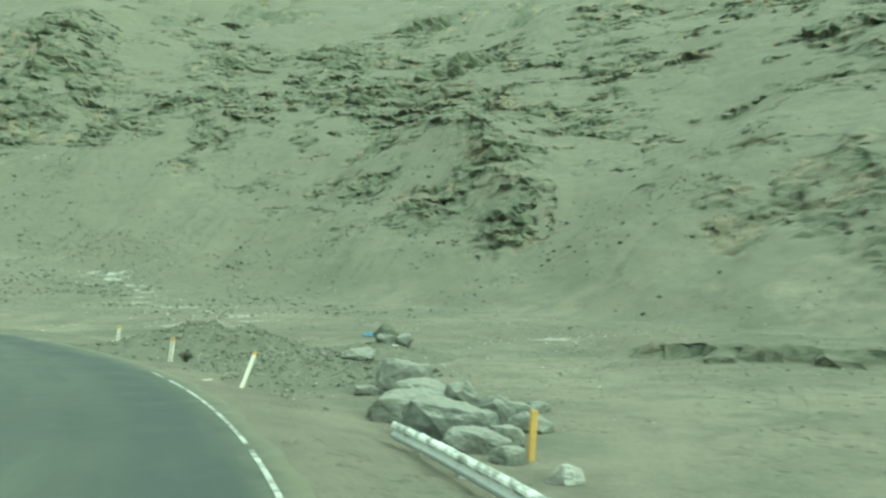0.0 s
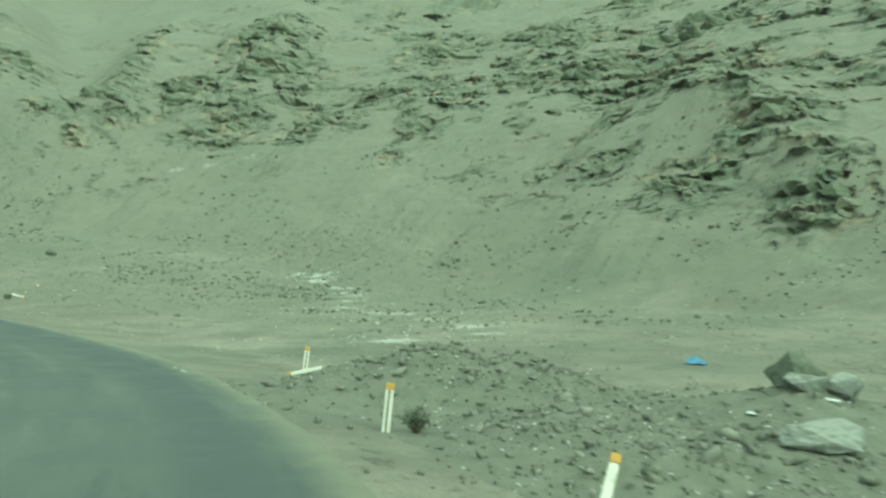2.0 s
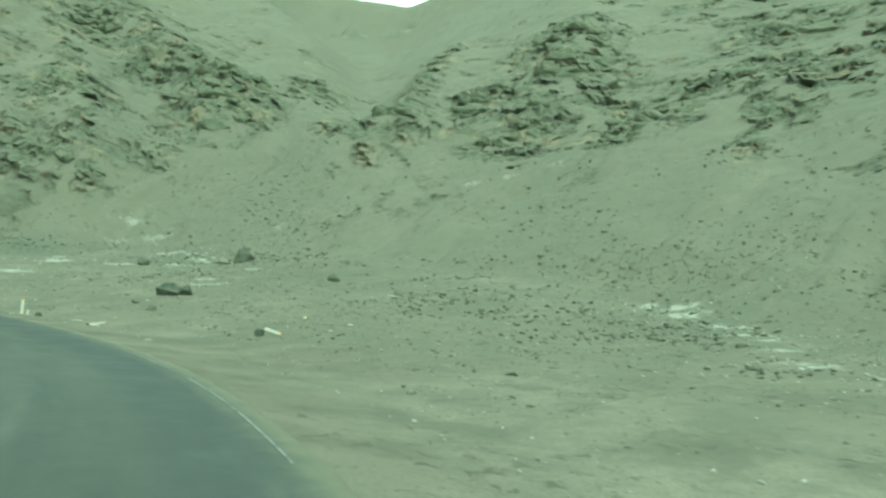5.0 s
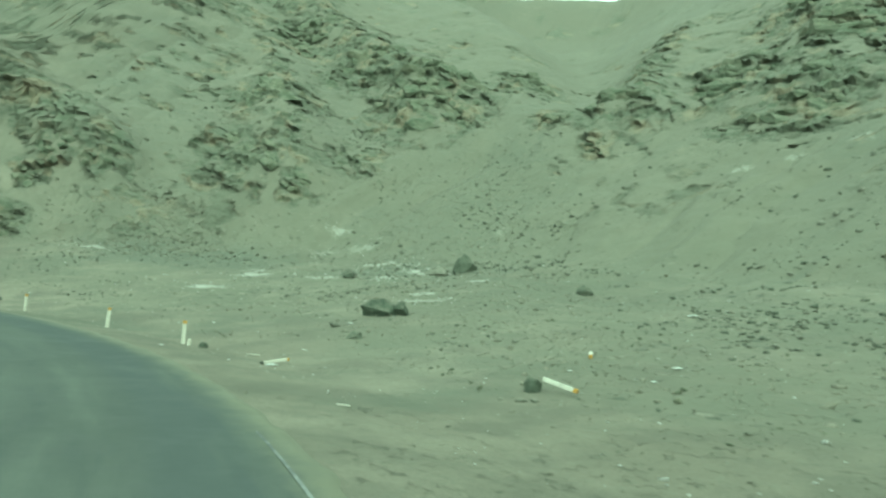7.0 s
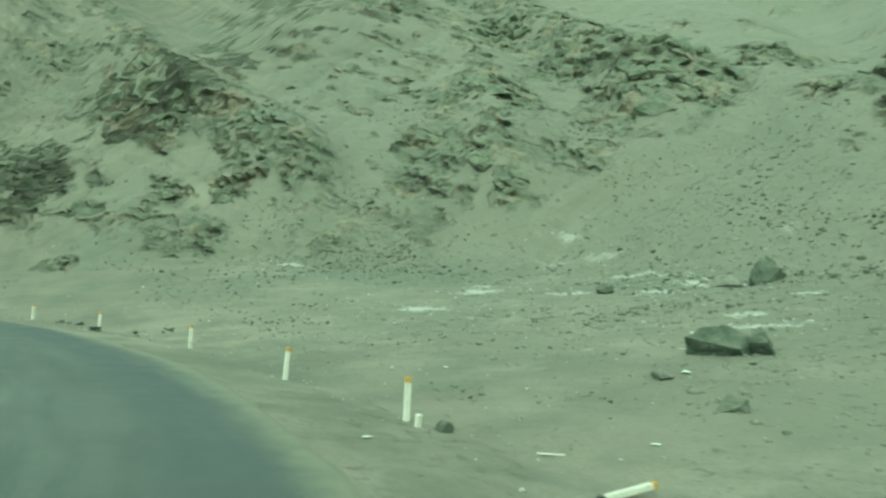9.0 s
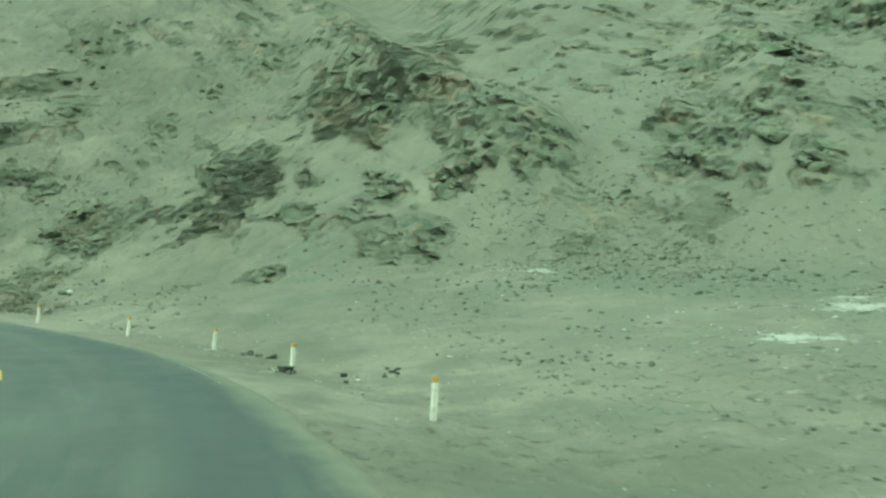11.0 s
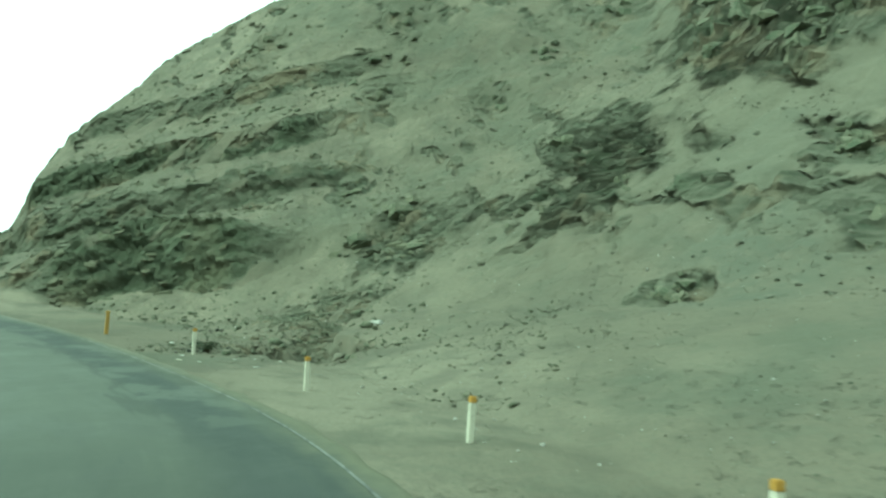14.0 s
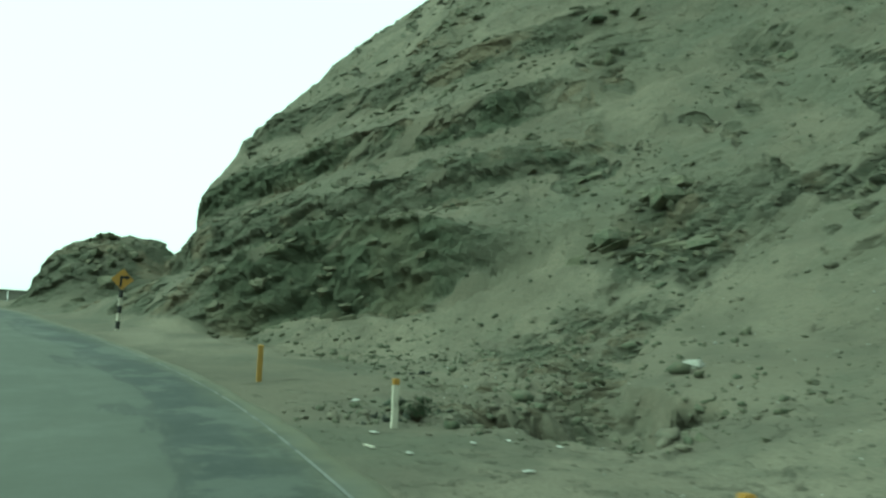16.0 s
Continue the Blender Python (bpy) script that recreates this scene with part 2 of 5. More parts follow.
def ground(x, y, beds=False):
    """Height of the land and how rocky it is, from 0 to 1; with beds, also where dark beds of rock crop out."""
    x, y = np.asarray(x, float), np.asarray(y, float)
    z, slope, off = large_z(x, y)
    t, o = polar(x, y)
    out = ramp(off, 0.4, 3.0)
    # shallow runnels down the slopes
    gully = ridged(t * 0.20 + 0.8 * fractal(x / 22, y / 22, 31, 3), o / 70 + 0.5 * fractal(x / 30, y / 30, 35, 2), 33, 3)
    end = ramp(t, 145, 152) * (1 - ramp(t, 172, 176)) * ramp(o, 3.0, 6.0)
    z = z - slope * (1.3 - 1.15 * ramp(t, 140, 147)) * (gully - 0.45)
    # crags: patches of broken, stepped rock
    rough = fractal(x / 2.6, y / 2.6, 43, 4, 0.62)
    craggy = 0.02 * ramp(t, 126, 134) * (1 - ramp(t, 150, 158)) + 0.22 * ramp(o + 0.25 * np.abs(t - 85), 58, 80) * (1 - ramp(t, 98, 106)) - 0.10 * ramp(t, 98, 106) * (1 - ramp(t, 128, 136))
    rock = (0.55 + 2.5 * craggy) * slope * ramp(fractal(x / 13, y / 13, 41, 5, 0.65), 0.20 - craggy, 0.42 - craggy)
    for cx, cy, r in CRAGS_NORTH + CRAGS_WEST:
        d = np.hypot((x - cx) / r, (y - cy) / r) / (1.6 if cy > 60 else 1.25)
        rock = np.maximum(rock, 1 - ramp(d + 0.75 * rough, 0.65, 1.55))
    for ax, ay, bx, by, high, wide in RIBS:
        dx, dy = bx - ax, by - ay
        k = ((x - ax) * dx + (y - ay) * dy) / (dx * dx + dy * dy)
        d = np.hypot(x - ax - dx * k, y - ay - dy * k) / wide
        rock = np.maximum(rock, (1 - ramp(d + 0.9 * rough, 0.2, 0.9)) * ramp(k, -0.05, 0.05) * (1 - ramp(k, 0.95, 1.2)))
    west = slope * ramp(t, 118, 128)
    rock = np.maximum(rock, 0.7 * west * ramp(fractal(x / 3.0, y / 3.0, 49, 4, 0.6), 0.27, 0.43))
    rock = rock * ramp(rough, -0.45, 0.05)
    dip = z - 0.26 * y + 0.9 * fractal(x / 6, y / 6, 51, 2)
    lift = np.interp(dip, BEDS_IN, BEDS_OUT) - dip
    fade = 1 - 0.8 * ramp(y, 15.5, 22)
    z = z + end * lift * fade
    rock = rock * (1 - 0.6 * end)
    low = ramp(dip, -0.1, 0.3) * (1 - ramp(dip, 1.3, 2.6))
    second = ramp(dip, 6.0, 6.4) * (1 - ramp(dip, 7.0, 7.7))
    third = ramp(dip, 10.2, 10.6) * (1 - ramp(dip, 11.0, 11.7))
    upper = ramp(dip, 15.3, 15.7) * (1 - ramp(dip, 16.6, 17.6))
    face = np.maximum(np.maximum(low, 0.75 * second), np.maximum(third, 0.55 * upper))
    dark = np.maximum(np.maximum(low * ramp(y, 3, 8) * (1 - ramp(y, 17, 24)), 0.5 * second), np.maximum(third * (1 - ramp(y, 15, 19)), 0.15 * upper))
    broken = fractal(x / 1.9, (y - 0.8 * z) / 1.9, 45, 4, 0.6)
    seam = end * fade * dark * ramp(broken + 0.3 * (1 - ramp(dip, 2.5, 5.0)), -0.40, 0.05)
    rock = np.maximum(rock, end * fade * face * ramp(broken, -0.60, -0.10))
    z = z + end * rock * (0.35 * (ridged(x / 1.5, y / 1.5, 47, 3) - 0.45) + 0.3 * broken)
    skirt = ramp(t, 157, 161) * (1 - ramp(t, 174, 178)) * ramp(o, 3.2, 4.4) * ramp(z, 2.8, 3.4) * (1 - ramp(o, 9, 13))
    rock = np.maximum(rock, 0.75 * skirt * ramp(broken, -0.35, 0.05))
    # small knobs of rock all over the western hill, and fewer on the far slopes
    lie_ = bedding(t, z)
    knob = fractal(np.radians(t) * 76 / 3.4, lie_ / 1.7, 461, 4, 0.65) + 0.5 * fractal(x / 11, (y - 0.8 * z) / 11, 465, 3)
    few = 0.24 - 0.12 * ramp(t, 126, 134)
    rock = np.maximum(rock, slope * ramp(o, 4, 7) * (0.55 + 0.15 * lattice_tone(x, y)) * ramp(knob, few, few + 0.16) * np.where(t > 120, 1.0, ramp(o + 0.25 * np.abs(t - 85), 40, 62)))
    knoll = np.exp(-(((x + 121.5) / 6.5) ** 2 + ((y + 11) / 5.5) ** 2) ** 2) * ramp(o, 3, 6)
    rock = np.maximum(rock, 0.9 * knoll * ramp(rough, -0.6, 0.1))
    # beds in the crags stand out as ledges
    tilt = bedding(t, z) + 1.6 * fractal(x / 5, y / 5, 53, 4, 0.6)
    q = tilt / 1.3
    step = (np.floor(q) + ramp(q - np.floor(q), 0.5, 0.95)) * 1.3 - tilt
    z = z + rock * (1 - 0.5 * end) * (0.42 * step + 0.7 * (ridged(x / 2.7, y / 2.7, 57, 4) - 0.35))
    # general unevenness
    z = z + end * (0.12 * fractal(x / 0.9, y / 0.9, 105, 4, 0.6) + 0.12 * (ridged(x / 2.0, y / 2.0, 107, 3) - 0.4))
    z = z + west * (0.16 - 0.10 * end) * (ridged(x / 1.5, y / 1.5, 73, 4) - 0.4) + (slope - west) * 0.22 * (ridged(x / 3.1, y / 3.1, 75, 4) - 0.4)
    z = z + slope * 0.12 * fractal(x / 0.9, y / 0.9, 83, 3, 0.6)
    lump, joint = facets(x / 1.3, y / 1.3, 401)
    z = z + slope * 0.26 * np.maximum(lump - 0.55, 0) * ramp(joint, 0.03, 0.25) * ramp(fractal(x / 11, y / 11, 405, 4, 0.6), -0.25, 0.25)
    z = z + out * (0.045 * fractal(x / 2.3, y / 2.3, 61, 4) + 0.03 * fractal(x / 0.5, y / 0.5, 65, 3))
    z = z + slope * (0.4 * fractal(x / 5, y / 5, 67, 5, 0.55))
    hummock = ramp(off, 7, 16) * (1 - slope)
    z = z + hummock * (0.08 * fractal(x / 6, y / 6, 71, 3, 0.5) + 0.08 * fractal(x / 1.1, y / 1.1, 85, 3, 0.6))
    # a low washed bank on the flat
    bank = (x - 7.5) * 0.507 + (y - 29.5) * 0.862 + 0.8 * fractal(x / 1.5, y / 1.5, 79, 4)
    span_ = ramp(x, 6.0, 8.5) * (1 - ramp(x, 17, 21)) * ramp(bank, -2, 0) * (1 - ramp(bank, 2, 9))
    z = z + 0.6 * span_ * ramp(bank, -0.2, 0.35)
    rock = np.maximum(rock, 0.7 * span_ * ramp(bank, -0.3, 0.0) * (1 - ramp(bank, 0.4, 0.9)))
    # a shallow dip round the leaning post
    z = z - 0.26 * np.exp(-(((x + 5.4) / 1.1) ** 2 + ((y - 22.1) / 1.1) ** 2))
    # a washed-out hollow at the foot of the hill
    ha, hb = (x + 103.6) * -0.25 + (y - 27.4) * 0.97, (x + 103.6) * 0.97 + (y - 27.4) * 0.25
    hd = np.hypot(ha / 2.7, hb / 1.25) + 0.35 * fractal(x / 0.8, y / 0.8, 77, 4, 0.6)
    pit = 1 - ramp(hd, 0.70, 0.95)
    z = z - 0.85 * pit + 0.12 * np.exp(-(((x + 106.4) / 1.5) ** 2 + ((y - 29.0) / 2.6) ** 2))
    # the rubbly scar above it, with an undercut bank on one side
    lip = np.interp(x, [-114, -111.5, -106, -105, -101], [27.8, 26.5, 27.3, 28.6, 28.9]) + 0.5 * fractal(x / 0.9, y / 0.9, 89, 3)
    inside = lip - y
    scar = ramp(inside, 0.0, 0.3) * (1 - ramp(inside, 3.5, 8.0)) * ramp(-x, 101.3, 102.6) * (1 - ramp(-x, 112.5, 115))
    drop = np.interp(x, [-112, -110.5, -107, -104.9, -103.4, -101.9], [0.0, 0.5, 0.35, 1.2, 1.05, 0.0])
    z = z - drop * ramp(inside, 0.0, 0.22) * (1 - ramp(inside, 0.8, 3.0))
    z = z + scar * (0.20 * fractal(x / 0.8, y / 0.8, 87, 4, 0.65) + 0.10 * fractal(x / 0.3, y / 0.3, 93, 2))
    rock = np.maximum(rock, 0.62 * scar * ramp(fractal(x / 1.3, y / 1.3, 97, 4, 0.65), -0.35, 0.2))
    rock = np.maximum(rock, 0.7 * pit * ramp(hd, 0.45, 0.7))
    rock = np.maximum(rock, 0.2 * slope * (1 - end))
    if beds:
        crag = rock * (1 - end) * ramp(fractal(x / 1.6, (y + z) / 1.6, 99, 4, 0.6), -0.05, 0.35)
        return z, rock, np.maximum(seam, crag)
    return z, rock


# streaks of pale gravel on the flat: x, y, direction in degrees
STREAKS = [(-98.9, 77.8, 58), (-94.6, 77.8, 58), (-96.5, 74.5, 58), (-85.4, 74.2, 55), (-83.8, 62.4, 60), (-77.8, 69.9, 55), (-79.1, 73.3, 55), (-81.0, 76.0, 55), (-100.4, 54.8, 62),
           (-79.5, 57.4, 60), (-64.7, 63.8, 40), (-36.5, 79.5, 25), (-32.1, 75, 25), (-29.9, 71.9, 25), (-24.3, 59.5, 20), (-20, 56.1, 20), (-14.1, 50.4, 18), (-15.9, 44.4, 15), 
           (5.1, 37, -5), (-35.4, 77.7, 25)]


SMALL_STREAKS = [(-93.3, 78.4, 58), (-76.8, 68.9, 55), (-83.6, 75.4, 55), (-80.1, 66.5, 58), (-86.2, 63.6, 60), (-67.5, 65.6, 45), (-70.5, 72.2, 48), (-77.1, 81.7, 50), (-84.9, 62.5, 60), (-80.3, 65.9, 58),
                 (-86.5, 73.6, 56), (-68.9, 100.8, 25), (-64.8, 102.4, 25), (-60.4, 104.9, 22), (-28.8, 69.5, 22), (-21.7, 56.7, 20), (-17.1, 53.5, 18), (-38.4, 79.7, 25), (-85.1, 87.4, 40), (-12.5, 47.5, 15), (-26.5, 64, 22)]


def paleness(x, y):
    p = 0.0 * x
    for i, (sx, sy, turn) in enumerate(STREAKS + SMALL_STREAKS):
        long_, wide = (2.0, 1.2) if i < len(STREAKS) else (1.3, 0.9)
        c, s = math.cos(radians(turn)), math.sin(radians(turn))
        u, v = ((x - sx) * c + (y - sy) * s) / long_, (-(x - sx) * s + (y - sy) * c) / wide
        p = np.maximum(p, np.exp(-(u * u + v * v)))
    return p


# runs of grey scree: x, y, x, y, half width
SCREE_RUNS = [(-152, 74, -116, 67, 8.0), (-140, 96, -112, 84, 5.0), (-138, 64, -106, 60, 5.0), (-106, 60, -94, 62, 7.0), (-112, 125, -92, 92, 4.5), (-92, 92, -80, 76, 9.0), (-66, 112, -46, 86, 4.0), (-118, 44, -106, 42, 3.0)]


def chutes(x, y):
    """Where loose grey scree has run down, from 0 to 1."""
    t, o = polar(x, y)
    p = 0.7 * ramp(ridged(t * 0.34 + 0.9 * fractal(x / 18, y / 18, 441, 3), o / 60 + 0.4 * fractal(x / 30, y / 30, 443, 2), 445, 3), 0.48, 0.75) * ramp(o, 18, 34)
    rough = fractal(x / 5, y / 5, 447, 4, 0.6)
    for ax, ay, bx, by, wide in SCREE_RUNS:
        dx, dy = bx - ax, by - ay
        k = np.clip(((x - ax) * dx + (y - ay) * dy) / (dx * dx + dy * dy), 0, 1)
        d = np.hypot(x - ax - dx * k, y - ay - dy * k) / wide
        p = np.maximum(p, 1 - ramp(d + 0.5 * rough, 0.5, 1.2))
    return p


def stoniness(x, y):
    """How far the flat is strewn with small rubble, from the bare verge outwards."""
    t, o = polar(x, y)
    return ramp(o - line_o(t) + 4 * fractal(x / 7, y / 7, 451, 4, 0.6), 5.5, 12.0) * (0.22 + 0.78 * ramp(t + 0.5 * np.maximum(o - 20, 0), 52, 70)) * (1 - 0.75 * ramp(t - 0.25 * o, 109, 122))


def jut(x, y, z, rock):
    """How far rock stands out of the hillside, level, towards the middle of the bend."""
    t, o = polar(x, y)
    end = ramp(t, 142, 150)
    wide = 2.0 - 0.9 * end
    run = np.radians(t) * (BEND + 20)
    level = (z - 0.26 * y) * end + bedding(t, z) * (1 - end)
    run = run + 0.5 * wide * fractal(run / 3, level / 3, 301, 2)
    big, joint = facets(run / (1.9 * wide), level / (0.95 * wide), 411)
    mid_, crack = facets(run / (0.75 * wide), level / (0.42 * wide), 421)
    small, _ = facets(run / (0.34 * wide), level / (0.22 * wide), 431)
    steep = ramp(z - np.interp(t, SIDE_T, SIDE_Z), 2.0, 5.0)
    bare = np.maximum(rock - 0.22, 0) + steep * ramp(o, 3, 6) * (0.07 * ramp(t, 120, 130) * (1 - end) + 0.05 * end)
    return bare * wide * (1 - 0.25 * end) * (0.50 * big + 0.34 * mid_ + 0.17 * small - (0.08 + 0.14 * end) * (1 - ramp(joint, 0.0, 0.18)) - (0.04 + 0.08 * end) * (1 - ramp(crack, 0.0, 0.15)))


# ---------------------------------------------------------------- materials
def material(name, rough=0.9, metal=0.0):
    m = bpy.data.materials.new(name)
    m.use_nodes = True
    b = m.node_tree.nodes["Principled BSDF"]
    b.inputs["Roughness"].default_value, b.inputs["Metallic"].default_value = rough, metal
    b.inputs["Specular IOR Level"].default_value = 0.25
    return m, m.node_tree, b


def node(nt, kind, **values):
    n = nt.nodes.new(kind)
    for key, v in values.items():
        n.inputs[key].default_value = v
    return n


def place(nt):
    return nt.nodes.new("ShaderNodeNewGeometry").outputs["Position"]


def grain(nt, where, scale, detail=5.0, rough=0.6, stretch=None):
    if stretch:
        mp = nt.nodes.new("ShaderNodeMapping")
        mp.inputs["Scale"].default_value = stretch
        nt.links.new(where, mp.inputs["Vector"])
        where = mp.outputs[0]
    n = node(nt, "ShaderNodeTexNoise", Scale=scale, Detail=detail, Roughness=rough)
    nt.links.new(where, n.inputs["Vector"])
    return n.outputs[0]


def span(nt, value_, a, b, lo=0.0, hi=1.0):
    n = nt.nodes.new("ShaderNodeMapRange")
    n.interpolation_type = "SMOOTHSTEP"
    for key, v in (("From Min", a), ("From Max", b), ("To Min", lo), ("To Max", hi)):
        n.inputs[key].default_value = v
    nt.links.new(value_, n.inputs["Value"])
    return n.outputs[0]


def blend(nt, fac, a, b, how="MIX"):
    n = nt.nodes.new("ShaderNodeMix")
    n.data_type, n.blend_type = "RGBA", how
    for socket, v in ((n.inputs[0], fac), (n.inputs[6], a), (n.inputs[7], b)):
        if hasattr(v, "is_linked"):
            nt.links.new(v, socket)
        elif isinstance(v, (int, float)):
            socket.default_value = v
        else:
            socket.default_value = (*v, 1.0)
    return n.outputs[2]


def times(nt, a, b, how="MULTIPLY"):
    n = nt.nodes.new("ShaderNodeMath")
    n.operation = how
    for socket, v in zip(n.inputs, (a, b)):
        if hasattr(v, "is_linked"):
            nt.links.new(v, socket)
        else:
            socket.default_value = v
    return n.outputs[0]


def relief(nt, b, height, strength, distance):
    n = node(nt, "ShaderNodeBump", Strength=strength, Distance=distance)
    nt.links.new(height, n.inputs["Height"])
    nt.links.new(n.outputs[0], b.inputs["Normal"])


SAND, SAND_PALE, SAND_DARK = (0.140, 0.124, 0.097), (0.200, 0.179, 0.142), (0.090, 0.084, 0.067)
STONE, STONE_DARK, STONE_WARM = (0.150, 0.148, 0.115), (0.070, 0.082, 0.057), (0.220, 0.184, 0.134)


def ground_material():
    m, nt, b = material("stony_desert_ground", 0.95)
    p = place(nt)
    wide, mid, fine, speck = grain(nt, p, 0.055, 4), grain(nt, p, 0.45, 5), grain(nt, p, 3.5, 6, 0.7), grain(nt, p, 1.7, 8, 0.75)
    c = blend(nt, span(nt, wide, 0.38, 0.62), SAND, SAND_PALE)
    c = blend(nt, span(nt, mid, 0.46, 0.66, 0, 0.65), c, SAND_DARK)
    c = blend(nt, span(nt, grain(nt, p, 0.14, 9, 0.74), 0.47, 0.64, 0, 0.6), c, SAND_DARK)
    c = blend(nt, span(nt, grain(nt, p, 0.09, 8, 0.7), 0.48, 0.62, 0, 0.75), c, (0.088, 0.093, 0.072))
    c = blend(nt, span(nt, fine, 0.50, 0.75, 0, 0.6), c, STONE)
    c = blend(nt, span(nt, grain(nt, p, 14.0, 4, 0.75), 0.42, 0.66, 0, 0.55), c, SAND_DARK)
    # rubbly ground away from the verge, and runs of grey scree down the slopes
    st = nt.nodes.new("ShaderNodeAttribute")
    st.attribute_name = "stony"
    ch = nt.nodes.new("ShaderNodeAttribute")
    ch.attribute_name = "chute"
    c = blend(nt, times(nt, span(nt, grain(nt, p, 0.30, 9, 0.72), 0.36, 0.60, 0.25, 0.85), st.outputs["Fac"]), c, (0.120, 0.116, 0.089))
    c = blend(nt, times(nt, span(nt, grain(nt, p, 0.9, 8, 0.75), 0.35, 0.62, 0.2, 0.9), ch.outputs["Fac"]), c, (0.098, 0.101, 0.081))
    # single stones of hand to head size, dark and pale
    big_v = node(nt, "ShaderNodeTexVoronoi", Scale=1.15, Randomness=1.0)
    nt.links.new(p, big_v.inputs["Vector"])
    big_t = nt.nodes.new("ShaderNodeSeparateColor")
    nt.links.new(big_v.outputs["Color"], big_t.inputs[0])
    far_stone = times(nt, span(nt, times(nt, big_v.outputs["Distance"], times(nt, big_t.outputs[1], 0.22), "SUBTRACT"), 0.02, 0.12, 1.0, 0.0), st.outputs["Fac"])
    far_stone = times(nt, far_stone, span(nt, times(nt, grain(nt, p, 0.22, 7, 0.75), times(nt, ch.outputs["Fac"], 0.06), "ADD"), 0.47, 0.56))
    c = blend(nt, times(nt, far_stone, 0.9), c, blend(nt, span(nt, big_t.outputs[0], 0.25, 0.85), (0.060, 0.064, 0.050), (0.205, 0.188, 0.150)))
    # clods and blocks lying in drifts
    drift = span(nt, grain(nt, p, 0.16, 6, 0.7), 0.47, 0.60)
    lump = times(nt, span(nt, grain(nt, p, 2.3, 7, 0.8), 0.56, 0.64), drift)
    c = blend(nt, times(nt, lump, 0.7), c, STONE)
    c = blend(nt, times(nt, span(nt, grain(nt, p, 3.1, 7, 0.8), 0.60, 0.68), times(nt, drift, 0.25)), c, STONE_DARK)
    # streaks of pale wash on the flat
    w = nt.nodes.new("ShaderNodeAttribute")
    w.attribute_name = "pale"
    wash = span(nt, times(nt, grain(nt, p, 1.2, 9, 0.85), times(nt, w.outputs["Fac"], 0.25), "ADD"), 0.665, 0.745, 0.0, 0.8)
    c = blend(nt, wash, c, (0.320, 0.310, 0.277))
    # gravel: single stones, dark and pale
    v = node(nt, "ShaderNodeTexVoronoi", Scale=4.2, Randomness=1.0)
    nt.links.new(p, v.inputs["Vector"])
    stone = span(nt, v.outputs["Distance"], 0.10, 0.22, 1.0, 0.0)
    some = span(nt, speck, 0.50, 0.60)
    tone = nt.nodes.new("ShaderNodeSeparateColor")
    nt.links.new(v.outputs["Color"], tone.inputs[0])
    pebble = blend(nt, tone.outputs[0], STONE_DARK, SAND_PALE)
    c = blend(nt, times(nt, times(nt, stone, some), 0.8), c, pebble)
    # bedrock where it comes to the surface
    a = nt.nodes.new("ShaderNodeAttribute")
    a.attribute_name = "rock"
    # slopes lie under thin grey-green scree
    scree = span(nt, times(nt, a.outputs["Fac"], times(nt, grain(nt, p, 0.12, 10, 0.74), 0.3, "ADD")), 0.10, 0.19, 0.0, 0.8)
    c = blend(nt, scree, c, (0.124, 0.118, 0.092))
    seam = grain(nt, p, 0.8, 8, 0.72, (1.0, 1.0, 2.6))
    warm = grain(nt, p, 0.22, 4)
    r = blend(nt, span(nt, seam, 0.34, 0.56), STONE_DARK, (0.126, 0.127, 0.098))
    r = blend(nt, span(nt, warm, 0.50, 0.66, 0, 0.8), r, STONE_WARM)
    # dark greenish beds in the rock
    d = nt.nodes.new("ShaderNodeAttribute")
    d.attribute_name = "bed"
    r = blend(nt, span(nt, times(nt, d.outputs["Fac"], times(nt, grain(nt, p, 1.4, 7, 0.75), 0.5, "ADD")), 0.40, 0.95, 0, 0.65), r, (0.078, 0.095, 0.062))
    k = span(nt, times(nt, a.outputs["Fac"], times(nt, seam, 0.9, "ADD")), 0.30, 0.85, 0, 0.9)
    # dust lies on the level parts of the rock
    up = nt.nodes.new("ShaderNodeSeparateXYZ")
    nt.links.new(nt.nodes.new("ShaderNodeNewGeometry").outputs["Normal"], up.inputs[0])
    k = times(nt, k, span(nt, up.outputs[2], 0.70, 0.97, 1.0, 0.30))
    c = blend(nt, k, c, r)
    nt.links.new(c, b.inputs["Base Color"])
    h = times(nt, times(nt, times(nt, fine, 0.5), times(nt, lump, 0.2), "ADD"), times(nt, times(nt, stone, some), 0.25), "ADD")
    h = times(nt, times(nt, h, times(nt, far_stone, 0.7), "ADD"), times(nt, seam, times(nt, k, 3.0)), "ADD")
    relief(nt, b, h, 1.0, 0.14)
    return m


